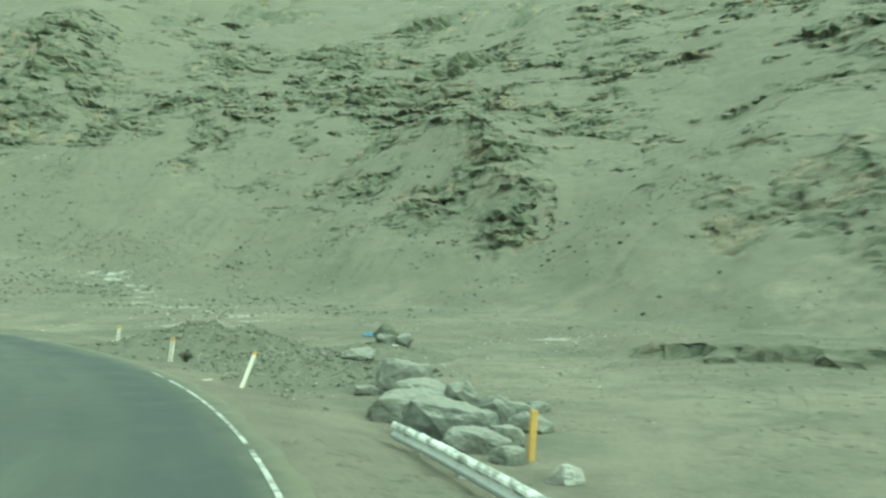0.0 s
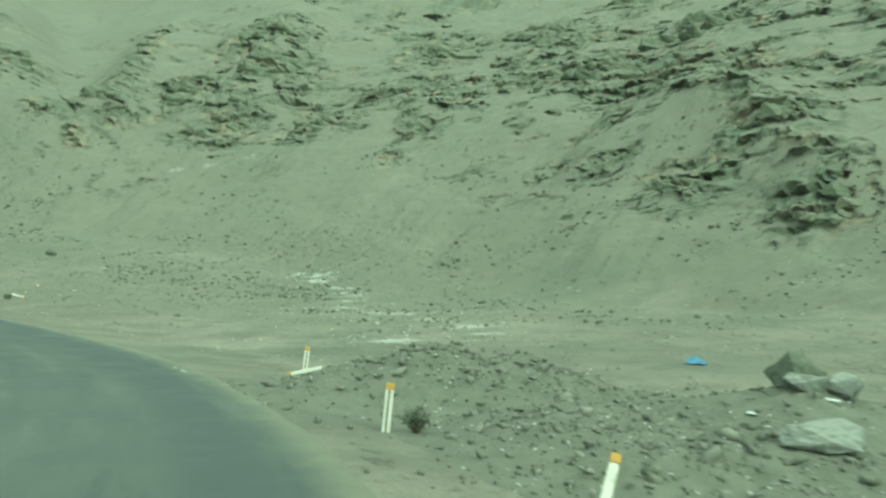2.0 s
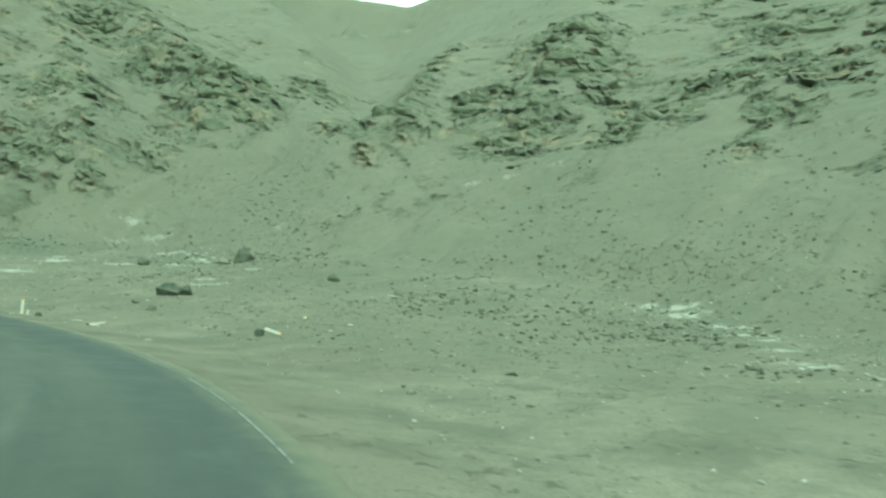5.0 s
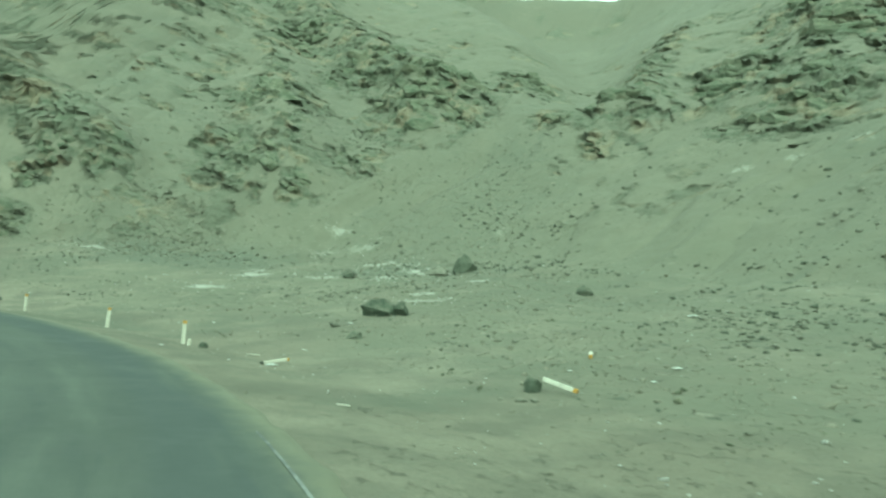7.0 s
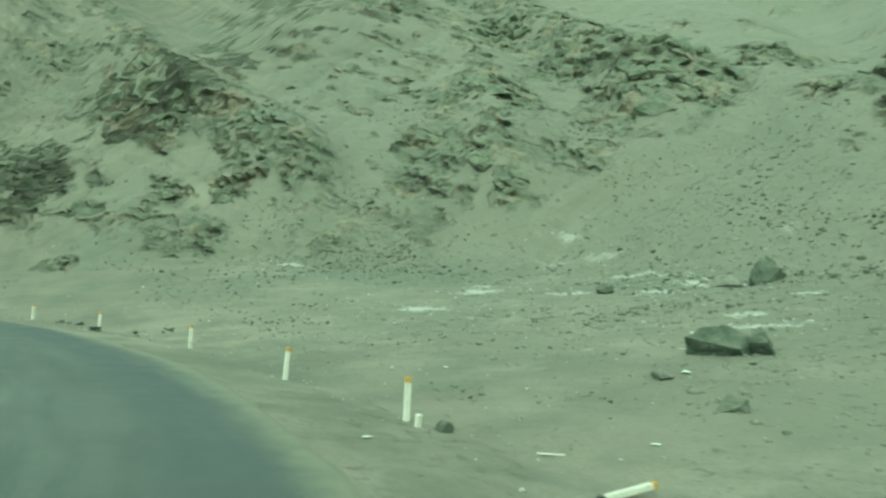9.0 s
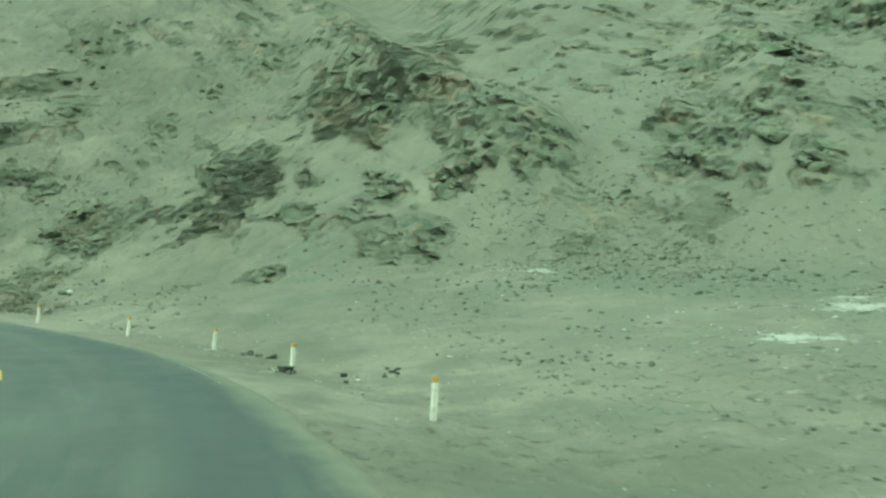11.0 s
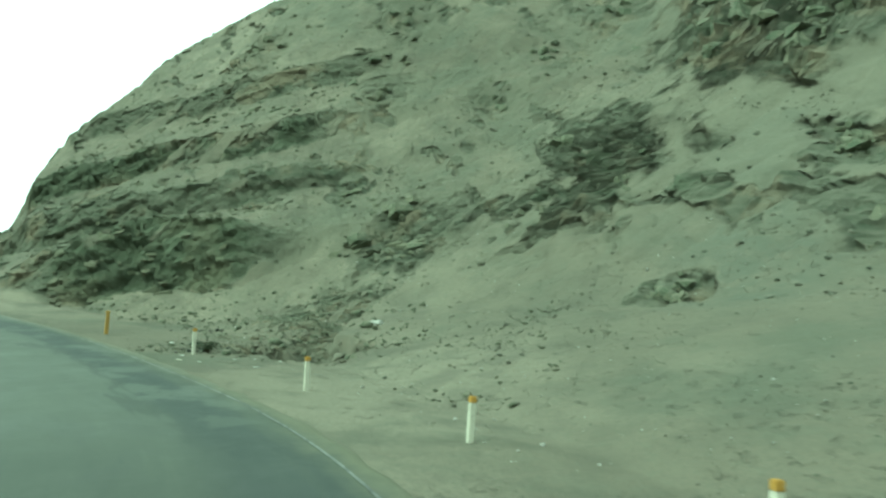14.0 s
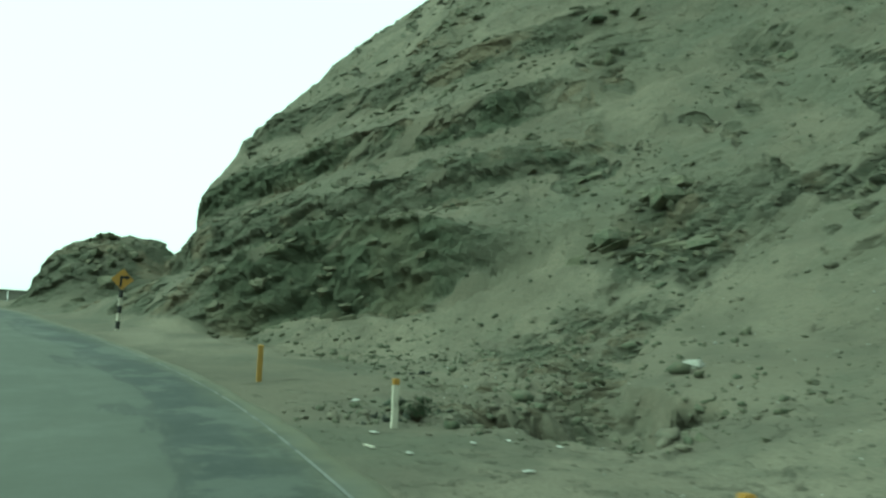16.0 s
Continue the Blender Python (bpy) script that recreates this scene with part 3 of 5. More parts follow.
def rock_material(name, dark, mid_, warm, scale=1.0, dust=0.5, dust_or_skylight=SAND, spread=0.6):
    m, nt, b = material(name, 0.92)
    p = place(nt)
    info = nt.nodes.new("ShaderNodeObjectInfo")
    isl = nt.nodes.new("ShaderNodeNewGeometry")
    pick = times(nt, times(nt, isl.outputs["Random Per Island"], 0.5), times(nt, info.outputs["Random"], 0.5), "ADD")
    n1, n2 = grain(nt, p, 1.3 * scale, 6, 0.7, (1, 1, 2.2)), grain(nt, p, 9.0 * scale, 6, 0.7)
    c = blend(nt, span(nt, n1, 0.38, 0.62), dark, mid_)
    c = blend(nt, span(nt, n2, 0.5, 0.72, 0, 0.6), c, warm)
    c = blend(nt, span(nt, pick, 0.1, 0.9, 0.0, spread), c, warm)
    # upward faces take a second colour: settled dust, and on boulders painted skylight
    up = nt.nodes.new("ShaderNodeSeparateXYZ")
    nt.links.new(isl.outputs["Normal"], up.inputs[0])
    c = blend(nt, times(nt, span(nt, up.outputs[2], 0.45, 0.95), dust), c, dust_or_skylight)
    nt.links.new(c, b.inputs["Base Color"])
    relief(nt, b, times(nt, n1, times(nt, n2, 0.35), "ADD"), 0.8, 0.06)
    return m


def asphalt_material():
    m, nt, b = material("worn_asphalt", 0.72)
    b.inputs["Specular IOR Level"].default_value = 0.3
    p = place(nt)
    wide, blotch, fine = grain(nt, p, 0.12, 4), grain(nt, p, 0.7, 5, 0.65), grain(nt, p, 60.0, 3, 0.7)
    c = blend(nt, span(nt, wide, 0.35, 0.65), (0.046, 0.052, 0.046), (0.059, 0.065, 0.057))
    c = blend(nt, span(nt, blotch, 0.50, 0.60, 0, 0.8), c, (0.042, 0.047, 0.043))
    c = blend(nt, span(nt, fine, 0.45, 0.8, 0, 0.45), c, (0.111, 0.114, 0.096))
    # tracks polished and darkened by wheels, along the road's own width
    uv = nt.nodes.new("ShaderNodeUVMap")
    uv.uv_map = "lane"
    sp = nt.nodes.new("ShaderNodeSeparateXYZ")
    nt.links.new(uv.outputs[0], sp.inputs[0])
    drawn = grain(nt, uv.outputs[0], 1.0, 6, 0.65, (1.5, 0.16, 1.0))
    c = blend(nt, span(nt, drawn, 0.36, 0.50, 0.7, 0.0), c, (0.040, 0.046, 0.043))
    c = blend(nt, span(nt, drawn, 0.52, 0.70, 0.0, 0.6), c, (0.082, 0.088, 0.074))
    path = times(nt, sp.outputs[0], times(nt, drawn, 1.4), "ADD")
    band = times(nt, span(nt, path, -1.3, -0.6), span(nt, path, 0.0, 0.5, 1.0, 0.0))
    c = blend(nt, times(nt, band, 0.75), c, (0.040, 0.047, 0.048))
    # an older, paler and cracked surface where the bend runs out
    old = span(nt, sp.outputs[1], 124, 134)
    rim = times(nt, sp.outputs[0], times(nt, grain(nt, uv.outputs[0], 1.0, 7, 0.6, (1.0, 0.2, 1.0)), 3.6), "ADD")
    pale = times(nt, span(nt, rim, 0.30, 0.02), old)
    c = blend(nt, times(nt, pale, 0.6), c, (0.098, 0.104, 0.090))
    patch = times(nt, times(nt, span(nt, grain(nt, p, 0.55, 7, 0.6), 0.50, 0.56), span(nt, rim, 0.0, 0.5)), old)
    c = blend(nt, times(nt, patch, 0.6), c, (0.100, 0.107, 0.095))
    seam = times(nt, times(nt, span(nt, rim, -0.1, 0.1), span(nt, rim, 0.12, 0.35, 1.0, 0.0)), old)
    c = blend(nt, times(nt, seam, 0.5), c, (0.036, 0.041, 0.040))
    # dust blown in from the verge
    dust = span(nt, times(nt, sp.outputs[0], times(nt, grain(nt, p, 1.6, 5), 0.9), "SUBTRACT"), -0.80, 0.0, 0.0, 0.95)
    c = blend(nt, dust, c, (0.121, 0.116, 0.084))
    nt.links.new(c, b.inputs["Base Color"])
    nt.links.new(span(nt, blotch, 0.4, 0.7, 0.80, 0.66), b.inputs["Roughness"])
    relief(nt, b, fine, 0.5, 0.004)
    return m


def painted_material(name, colour, worn, amount=0.5, scale=9.0, rough=0.65, metal=0.0):
    m, nt, b = material(name, rough, metal)
    p = place(nt)
    n1, n2 = grain(nt, p, scale, 6, 0.7), grain(nt, p, scale * 0.25, 4)
    k = span(nt, times(nt, n1, times(nt, n2, 0.5), "ADD"), 0.98 - 0.4 * amount, 1.08 - 0.2 * amount)
    c = blend(nt, k, colour, worn)
    c = blend(nt, span(nt, n2, 0.4, 0.7, 0, 0.35), c, tuple(0.7 * v for v in colour))
    nt.links.new(c, b.inputs["Base Color"])
    relief(nt, b, k, 0.3, 0.003)
    return m


M_GROUND = ground_material()
M_CRAG = rock_material("weathered_outcrop_rock", (0.064, 0.078, 0.052), (0.116, 0.121, 0.090), (0.195, 0.166, 0.122), 0.6, 0.4, SAND, 0.25)
M_DARK = rock_material("dark_field_stone", (0.048, 0.057, 0.043), (0.080, 0.087, 0.066), (0.120, 0.116, 0.090), 0.8, 0.45)
M_BASALT = rock_material("dark_basalt", (0.035, 0.044, 0.032), (0.058, 0.068, 0.050), (0.100, 0.102, 0.079), 0.8, 0.4)
# the pale upward tone paints skylight onto the boulders' tops
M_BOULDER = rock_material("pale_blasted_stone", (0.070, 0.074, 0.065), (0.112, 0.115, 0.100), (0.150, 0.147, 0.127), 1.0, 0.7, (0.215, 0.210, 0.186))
M_STONES = rock_material("loose_stones", (0.070, 0.073, 0.057), (0.115, 0.114, 0.090), (0.195, 0.184, 0.152), 2.0, 0.5, (0.185, 0.172, 0.140))
M_SCREE = rock_material("grey_green_scree", (0.100, 0.101, 0.079), (0.138, 0.134, 0.106), (0.195, 0.180, 0.145), 1.0, 0.7)
M_PALE = rock_material("pale_gravel", (0.274, 0.266, 0.243), (0.342, 0.334, 0.312), (0.426, 0.418, 0.395), 2.0, 0.0)
M_SPOIL = rock_material("dug_earth", (0.062, 0.068, 0.052), (0.096, 0.098, 0.077), (0.145, 0.142, 0.114), 1.5, 0.35)
M_ASPHALT = asphalt_material()
M_FAINT = painted_material("faint_road_paint", (0.175, 0.18, 0.174), (0.065, 0.067, 0.067), 0.8, 3.0, 0.75)
M_LINE = painted_material("worn_road_paint", (0.380, 0.380, 0.357), (0.065, 0.065, 0.061), 0.85, 5.0, 0.75)
M_WHITE = painted_material("weathered_white_paint", (0.47, 0.445, 0.385), (0.258, 0.243, 0.213), 0.4, 14.0)
M_ORANGE = painted_material("faded_orange_paint", (0.360, 0.208, 0.050), (0.304, 0.236, 0.144), 0.4, 16.0)
M_RAIL = painted_material("flaking_white_rail_paint", (0.66, 0.66, 0.63), (0.099, 0.095, 0.084), 0.8, 4.0, 0.6)
M_YELLOW = painted_material("faded_yellow_paint", (0.37, 0.235, 0.07), (0.243, 0.167, 0.084), 0.35, 12.0)
M_BLACK = painted_material("black_paint", (0.023, 0.023, 0.024), (0.091, 0.084, 0.076), 0.2, 12.0)
M_GALV = painted_material("scuffed_galvanised_steel", (0.350, 0.357, 0.350), (0.198, 0.190, 0.175), 0.5, 6.0, 0.5, 0.35)
M_CONCRETE = painted_material("weathered_concrete", (0.262, 0.254, 0.228), (0.190, 0.179, 0.156), 0.4, 3.0, 0.9)
M_BLUE = painted_material("blue_plastic_film", (0.06, 0.14, 0.24), (0.17, 0.25, 0.31), 0.3, 20.0, 0.4)
M_LITTER = painted_material("white_litter", (0.441, 0.441, 0.418), (0.304, 0.289, 0.251), 0.3, 20.0, 0.6)
M_BLOCK = rock_material("dark_broken_concrete", (0.024, 0.029, 0.024), (0.038, 0.044, 0.036), (0.060, 0.064, 0.053), 3.0, 0.2)
M_LEAF = painted_material("dusty_dark_leaf", (0.035, 0.048, 0.026), (0.075, 0.075, 0.05), 0.4, 20.0, 0.8)
M_TWIG = painted_material("dry_twig", (0.075, 0.06, 0.042), (0.12, 0.1, 0.075), 0.4, 20.0, 0.9)

# ---------------------------------------------------------------- building helpers
def link_mesh(name, verts, faces, mat, smooth=False):
    me = bpy.data.meshes.new(name)
    me.from_pydata(verts, [], faces)
    me.materials.append(mat)
    me.polygons.foreach_set("use_smooth", [smooth] * len(me.polygons))
    me.update()
    return new(name, me)


def part(name, bm, mat, parent, label="", m=None):
    """One bmesh as a mesh under a thing or a part."""
    me = bpy.data.meshes.new(name)
    bm.to_mesh(me)
    bm.free()
    me.materials.append(mat)
    ob = new(name, me)
    ob.parent = parent
    if m is not None:
        ob.matrix_local = m
    if label:
        tagged(ob, label)
    return ob


def thing(name, label, category, m, group="", kind=""):
    ob = new(name)
    ob.empty_display_size = 0.2
    ob.matrix_world = m
    return tagged(ob, label, category, group, kind)


def box(sx, sy, sz, bevel=0.0, z0=0.0):
    bm = bmesh.new()
    bmesh.ops.create_cube(bm, size=1.0)
    for v in bm.verts:
        v.co = Vector((v.co.x * sx, v.co.y * sy, (v.co.z + 0.5) * sz + z0))
    if bevel:
        bmesh.ops.bevel(bm, geom=bm.edges[:], offset=bevel, segments=2, affect="EDGES")
    return bm


def at_angle(t, o):
    a = radians(t)
    return CX + (BEND + o) * math.cos(a), CY + (BEND + o) * math.sin(a)


# ---------------------------------------------------------------- ground
def build_ground():
    ts = np.concatenate([np.arange(-125, 2, 4.0), np.arange(4, 45, 0.20), np.arange(45, 136, 0.15), np.arange(136, 180, 0.10), np.arange(180, 190, 0.4), np.arange(190.5, 235, 2.0)])
    rows = 430
    k = np.linspace(0, 1, rows)
    plain = np.interp(k, [0, 0.22, 0.55, 1.0], [-1.2, 9.0, 40.0, 130.0])
    plain = np.where(k > 0.22, 9.0 + 121.0 * (np.maximum(k - 0.22, 0) / 0.78) ** 1.55, plain)
    steep = np.interp(k, [0, 0.07, 0.80, 0.93, 1.0], [-1.2, 3.0, 26.0, 50.0, 130.0])
    grow = [130 * 1.025]
    while grow[-1] < 300:
        grow.append(grow[-1] * 1.022)
    while grow[-1] < 3000:
        grow.append(grow[-1] * 1.2)
    w = ramp(ts, 138, 145)[:, None]
    mid_ = plain[None, :] * (1 - w) + steep[None, :] * w
    inner = np.array([-55.9, -45, -30, -20, -14, -10, -8.6, -7.8, -7.0, -5, -3])
    oo = np.concatenate([np.tile(inner, (len(ts), 1)), mid_, np.tile(np.array(grow), (len(ts), 1))], 1)
    tt = np.tile(np.radians(ts)[:, None], (1, oo.shape[1]))
    x, y = CX + (BEND + oo) * np.cos(tt), CY + (BEND + oo) * np.sin(tt)
    z, rock, seam = ground(x.ravel(), y.ravel(), True)
    nt_, no = tt.shape
    out = jut(x.ravel(), y.ravel(), z, rock)
    verts = np.stack([x.ravel() - out * np.cos(tt).ravel(), y.ravel() - out * np.sin(tt).ravel(), z], 1)
    i, j = np.meshgrid(np.arange(nt_), np.arange(no - 1), indexing="ij")
    i2 = (i + 1) % nt_
    quads = np.stack([i * no + j, i * no + j + 1, i2 * no + j + 1, i2 * no + j], -1).reshape(-1, 4)[:, ::-1]
    me = bpy.data.meshes.new("ground")
    me.vertices.add(len(verts))
    me.vertices.foreach_set("co", verts.ravel())
    me.loops.add(quads.size)
    me.loops.foreach_set("vertex_index", quads.ravel().astype(np.int32))
    me.polygons.add(len(quads))
    me.polygons.foreach_set("loop_start", np.arange(0, quads.size, 4, dtype=np.int32))
    me.update(calc_edges=True)
    # broken rock keeps its hard facets
    me.polygons.foreach_set("use_smooth", (rock[quads].mean(1) < 0.3) & ((np.degrees(tt).ravel()[quads[:, 0]] < 146) | (oo.ravel()[quads[:, 0]] < 4.5)))
    att = me.attributes.new("rock", "FLOAT", "POINT")
    att.data.foreach_set("value", rock.astype(np.float32))
    att = me.attributes.new("bed", "FLOAT", "POINT")
    att.data.foreach_set("value", seam.astype(np.float32))
    att = me.attributes.new("stony", "FLOAT", "POINT")
    att.data.foreach_set("value", stoniness(x.ravel(), y.ravel()).astype(np.float32))
    att = me.attributes.new("chute", "FLOAT", "POINT")
    att.data.foreach_set("value", chutes(x.ravel(), y.ravel()).astype(np.float32))
    att = me.attributes.new("pale", "FLOAT", "POINT")
    att.data.foreach_set("value", paleness(x.ravel(), y.ravel()).astype(np.float32))
    me.materials.append(M_GROUND)
    return tagged(new("ground", me), "stony grey-brown desert ground rising into bare rocky hillsides", "ground", kind="structure")


build_ground()


# ---------------------------------------------------------------- road
def strip(name, cross, mat, t0, t1, step, label, category, uv=False, breaks=None):
    """A band along the road: cross is (offset from the edge line, height over the road)."""
    ts = np.arange(t0, t1 + step, step)
    verts, faces, k = [], [], len(cross)
    for t in ts:
        for c, h in cross:
            o = float(line_o(t)) + c
            wob = 0.16 * float(fractal(np.array([t * 0.9]), np.array([c]), 81, 3)[0]) if uv and c > 0.1 else 0.0
            x, y = at_angle(t, o + wob)
            verts.append((x, y, float(road_z(t)) + 0.04 * min(c, 0.2) + h))
    for i in range(len(ts) - 1):
        if breaks and breaks(ts[i]):
            continue
        for j in range(k - 1):
            faces.append((i * k + j, i * k + j + 1, (i + 1) * k + j + 1, (i + 1) * k + j)[::-1])
    ob = link_mesh(name, verts, faces, mat, True)
    if uv:
        layer = ob.data.uv_layers.new(name="lane")
        for lo in ob.data.loops:
            i, j = divmod(lo.vertex_index, k)
            layer.data[lo.index].uv = (cross[j][0], ts[i])
    return tagged(ob, label, category, kind="structure")


strip("road", [(-7.9, -0.14), (-7.6, 0.0), (-6.0, 0.02), (-4.6, 0.03), (-3.3, 0.03), (-2.0, 0.02), (-0.9, 0.01), (-0.2, 0.0), (0.08, 0.0), (0.30, 0.0), (0.43, -0.012), (0.60, -0.10)],
      M_ASPHALT, -60, 212, 0.4, "worn grey asphalt road curving round the bend", "road", True)


def worn_away(t):
    if 35 < t < 48.2:
        return True
    return float(value(np.array([t * 0.9]), np.array([0.5]), 91)[0]) < 0.16


def worn_faint(t):
    return float(value(np.array([t * 0.5]), np.array([2.5]), 95)[0]) < (0.14 if 60 < t < 78 or t > 112 else 0.85)


strip("edge_line", [(-0.04, 0.010), (0.0, 0.011), (0.04, 0.009)], M_LINE, 0, 49.5, 0.25,
      "broken, worn white edge line painted on the asphalt", "road marking", breaks=worn_away)
strip("edge_line", [(-0.026, 0.010), (0.0, 0.011), (0.026, 0.009)], M_FAINT, 50, 165, 0.25,
      "faint, almost worn-off edge line on the asphalt", "road marking", breaks=worn_faint)

M_CENTRE = painted_material("worn_yellow_road_paint", (0.42, 0.29, 0.07), (0.075, 0.072, 0.055), 0.75, 4.0, 0.75)
for side in (-0.13, 0.13):
    strip("centre_line", [(-4.3 + side - 0.05, 0.032), (-4.3 + side, 0.033), (-4.3 + side + 0.05, 0.032)], M_CENTRE, 108, 124, 0.25,
          "worn yellow double line along the road's middle", "road marking", breaks=lambda q: float(value(np.array([q * 0.8]), np.array([7.5]), 97)[0]) < 0.4)

# ---------------------------------------------------------------- spoil heap
HEAPS = ((-9.4, 31.1, 3.5, 2.1, 14, 1.30), (-5.6, 27.4, 4.4, 2.4, -50, 0.58), (-2.6, 30.4, 2.4, 1.8, 0, 0.65), (-12.4, 32.3, 1.2, 1.0, 20, 0.30), (-3.3, 26.2, 1.9, 1.6, 0, 0.72))


def heap_h(x, y):
    h = 0.0 * x
    for cx, cy, a, b, turn, top in HEAPS:
        c, s = math.cos(radians(turn)), math.sin(radians(turn))
        u, v = ((x - cx) * c + (y - cy) * s) / a, (-(x - cx) * s + (y - cy) * c) / b
        h = np.maximum(h, top * np.exp(-(u * u + v * v) ** 1.3))
    return h * (1 + 0.35 * fractal(x / 1.1, y / 1.1, 101, 4)) + 0.10 * fractal(x / 0.4, y / 0.4, 103, 3) * ramp(h, 0.08, 0.4)


def surface(x, y):
    """The ground with the heap on it."""
    x, y = np.asarray(x, float), np.asarray(y, float)
    return ground(x, y)[0] + np.maximum(heap_h(x, y) - 0.05, 0)


def surface_z(x, y):
    return float(surface(np.array([x]), np.array([y]))[0])


def dirt_mound():
    xs, ys = np.arange(-17, 2.6, 0.12), np.arange(21.5, 35.6, 0.12)
    gx, gy = np.meshgrid(xs, ys, indexing="ij")
    z = ground(gx.ravel(), gy.ravel())[0] + heap_h(gx.ravel(), gy.ravel()) - 0.05
    keep = (heap_h(gx, gy) > 0.02)
    n = len(ys)
    faces = [(i * n + j, (i + 1) * n + j, (i + 1) * n + j + 1, i * n + j + 1) for i in range(len(xs) - 1) for j in range(n - 1)
             if keep[i, j] or keep[i + 1, j] or keep[i, j + 1] or keep[i + 1, j + 1]]
    used = sorted({v for f in faces for v in f})
    back = {v: k for k, v in enumerate(used)}
    verts = [(float(gx.ravel()[v]), float(gy.ravel()[v]), float(z[v])) for v in used]
    ob = link_mesh("dirt_mound", verts, [tuple(back[v] for v in f) for f in faces], M_SPOIL, True)
    return tagged(ob, "long low heap of dug earth and rubble on the verge", "dirt mound")


dirt_mound()


# ---------------------------------------------------------------- rocks
def hull(points):
    bm = bmesh.new()
    for p in points:
        bm.verts.new(p)
    made = bmesh.ops.convex_hull(bm, input=bm.verts[:], use_existing_faces=False)
    bmesh.ops.delete(bm, geom=list({v for v in made["geom_interior"] + made["geom_unused"] if isinstance(v, bmesh.types.BMVert)}), context="VERTS")
    return bm


def chunk_points(rng, sx, sy, sz, n=14, square=0.5):
    """Corners of an angular block of stone."""
    pts = []
    for _ in range(n):
        v = Vector((rng.gauss(0, 1), rng.gauss(0, 1), rng.gauss(0, 1))).normalized()
        m = max(abs(v.x), abs(v.y), abs(v.z))
        v = v.lerp(v / m, square) * rng.uniform(0.75, 1.05)
        pts.append(Vector((v.x * sx, v.y * sy, v.z * sz)))
    return pts


def weather(bm, size, seed, longest=0.17, rounds=3, deep=1.0):
    """Chipped edges and split faces on a block."""
    bmesh.ops.triangulate(bm, faces=bm.faces[:])
    for _ in range(rounds):
        long_ = [e for e in bm.edges if e.calc_length() > longest * size]
        if not long_ or len(bm.faces) > 1500:
            break
        bmesh.ops.subdivide_edges(bm, edges=long_, cuts=1)
        bmesh.ops.triangulate(bm, faces=[f for f in bm.faces if len(f.verts) > 3])
    bm.normal_update()
    moved = {}
    for v in bm.verts:
        p = v.co / size * 2.2 + Vector((seed * 3.7, seed * 1.3, 0))
        split = noise.noise(Vector((p.x * 0.8, p.y * 0.8, p.z * 3.5)))
        moved[v] = v.normal * size * deep * (0.07 * noise.noise(p * 1.3) + 0.045 * (abs(split) - 0.25) + 0.03 * noise.noise(p * 4.1))
    for v, m in moved.items():
        v.co += m


def boulder(x, y, w, d, h, turn, label, seed, tilt=(0, 0), name="boulder", category="boulder", mat=None, group="", sunk=0.25, z=None, n=16, square=0.7, peak=0.0):
    rng = random.Random(seed)
    points = chunk_points(rng, w / 2, d / 2, h / 2, n, square)
    for p in points:
        p.xy *= 1 - peak * max(p.z, 0) / (h / 2)
    bm = hull(points)
    weather(bm, min(w, d, h), seed)
    me = bpy.data.meshes.new(name)
    bm.to_mesh(me)
    bm.free()
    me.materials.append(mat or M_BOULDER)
    ob = new(name, me)
    ob.matrix_world = pose(x, y, (surface_z(x, y) if z is None else z) + h * (0.5 - sunk), tilt[0], tilt[1], turn)
    return tagged(ob, label, category, group)


ROADSIDE = "blasted boulders behind the guard rail"
for i, (x, y, w, d, h, turn, tilt) in enumerate((
        (-0.45, 17.7, 2.1, 1.4, 0.95, 12, (4, -9)), (0.50, 15.6, 2.1, 1.5, 1.10, -14, (-6, 12)), (-0.95, 22.3, 1.75, 1.5, 1.35, 8, (0, 6)),
        (-0.15, 19.7, 2.0, 1.2, 0.85, -20, (8, 12)), (0.75, 19.2, 1.1, 0.9, 1.0, 30, (0, 20)), (1.55, 17.4, 0.95, 0.8, 0.85, -35, (0, 16)), (2.1, 17.9, 0.8, 0.6, 0.5, 10, (0, 6)), (2.6, 18.8, 0.6, 0.5, 0.35, 40, (4, 0)),
        (1.6, 14.9, 0.75, 0.6, 0.6, 20, (0, 0)), (1.0, 14.4, 1.3, 0.9, 0.6, 5, (8, 0)), (2.2, 16.4, 1.0, 0.7, 0.5, -30, (0, 15)),
        (1.55, 13.3, 0.7, 0.6, 0.4, 50, (0, 8)), (-1.9, 22.0, 0.9, 0.7, 0.35, 0, (0, 0)))):
    boulder(x, y, w, d, h, turn, "grey boulder with skylight painted on top, packed behind a guard rail", 300 + i, tilt, group=ROADSIDE, n=60, square=0.5)
boulder(2.3, 12.0, 0.75, 0.5, 0.42, 20, "small whitish broken stone lying on sand", 331, (0, 10), mat=M_PALE)
for i, (x, y, w, d, h, turn, tilt) in enumerate(((-2.38, 30.8, 1.35, 1.0, 1.0, 10, (0, 0)), (-1.62, 30.55, 0.8, 0.7, 0.72, 30, (0, 10)), (-2.25, 30.2, 0.85, 0.6, 0.4, 0, (0, 0)), (-2.8, 25.9, 1.3, 0.8, 0.4, 10, (10, -4)))):
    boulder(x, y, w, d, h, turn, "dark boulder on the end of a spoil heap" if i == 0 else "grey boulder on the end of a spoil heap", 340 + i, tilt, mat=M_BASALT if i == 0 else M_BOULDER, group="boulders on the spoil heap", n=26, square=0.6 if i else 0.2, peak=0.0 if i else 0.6)
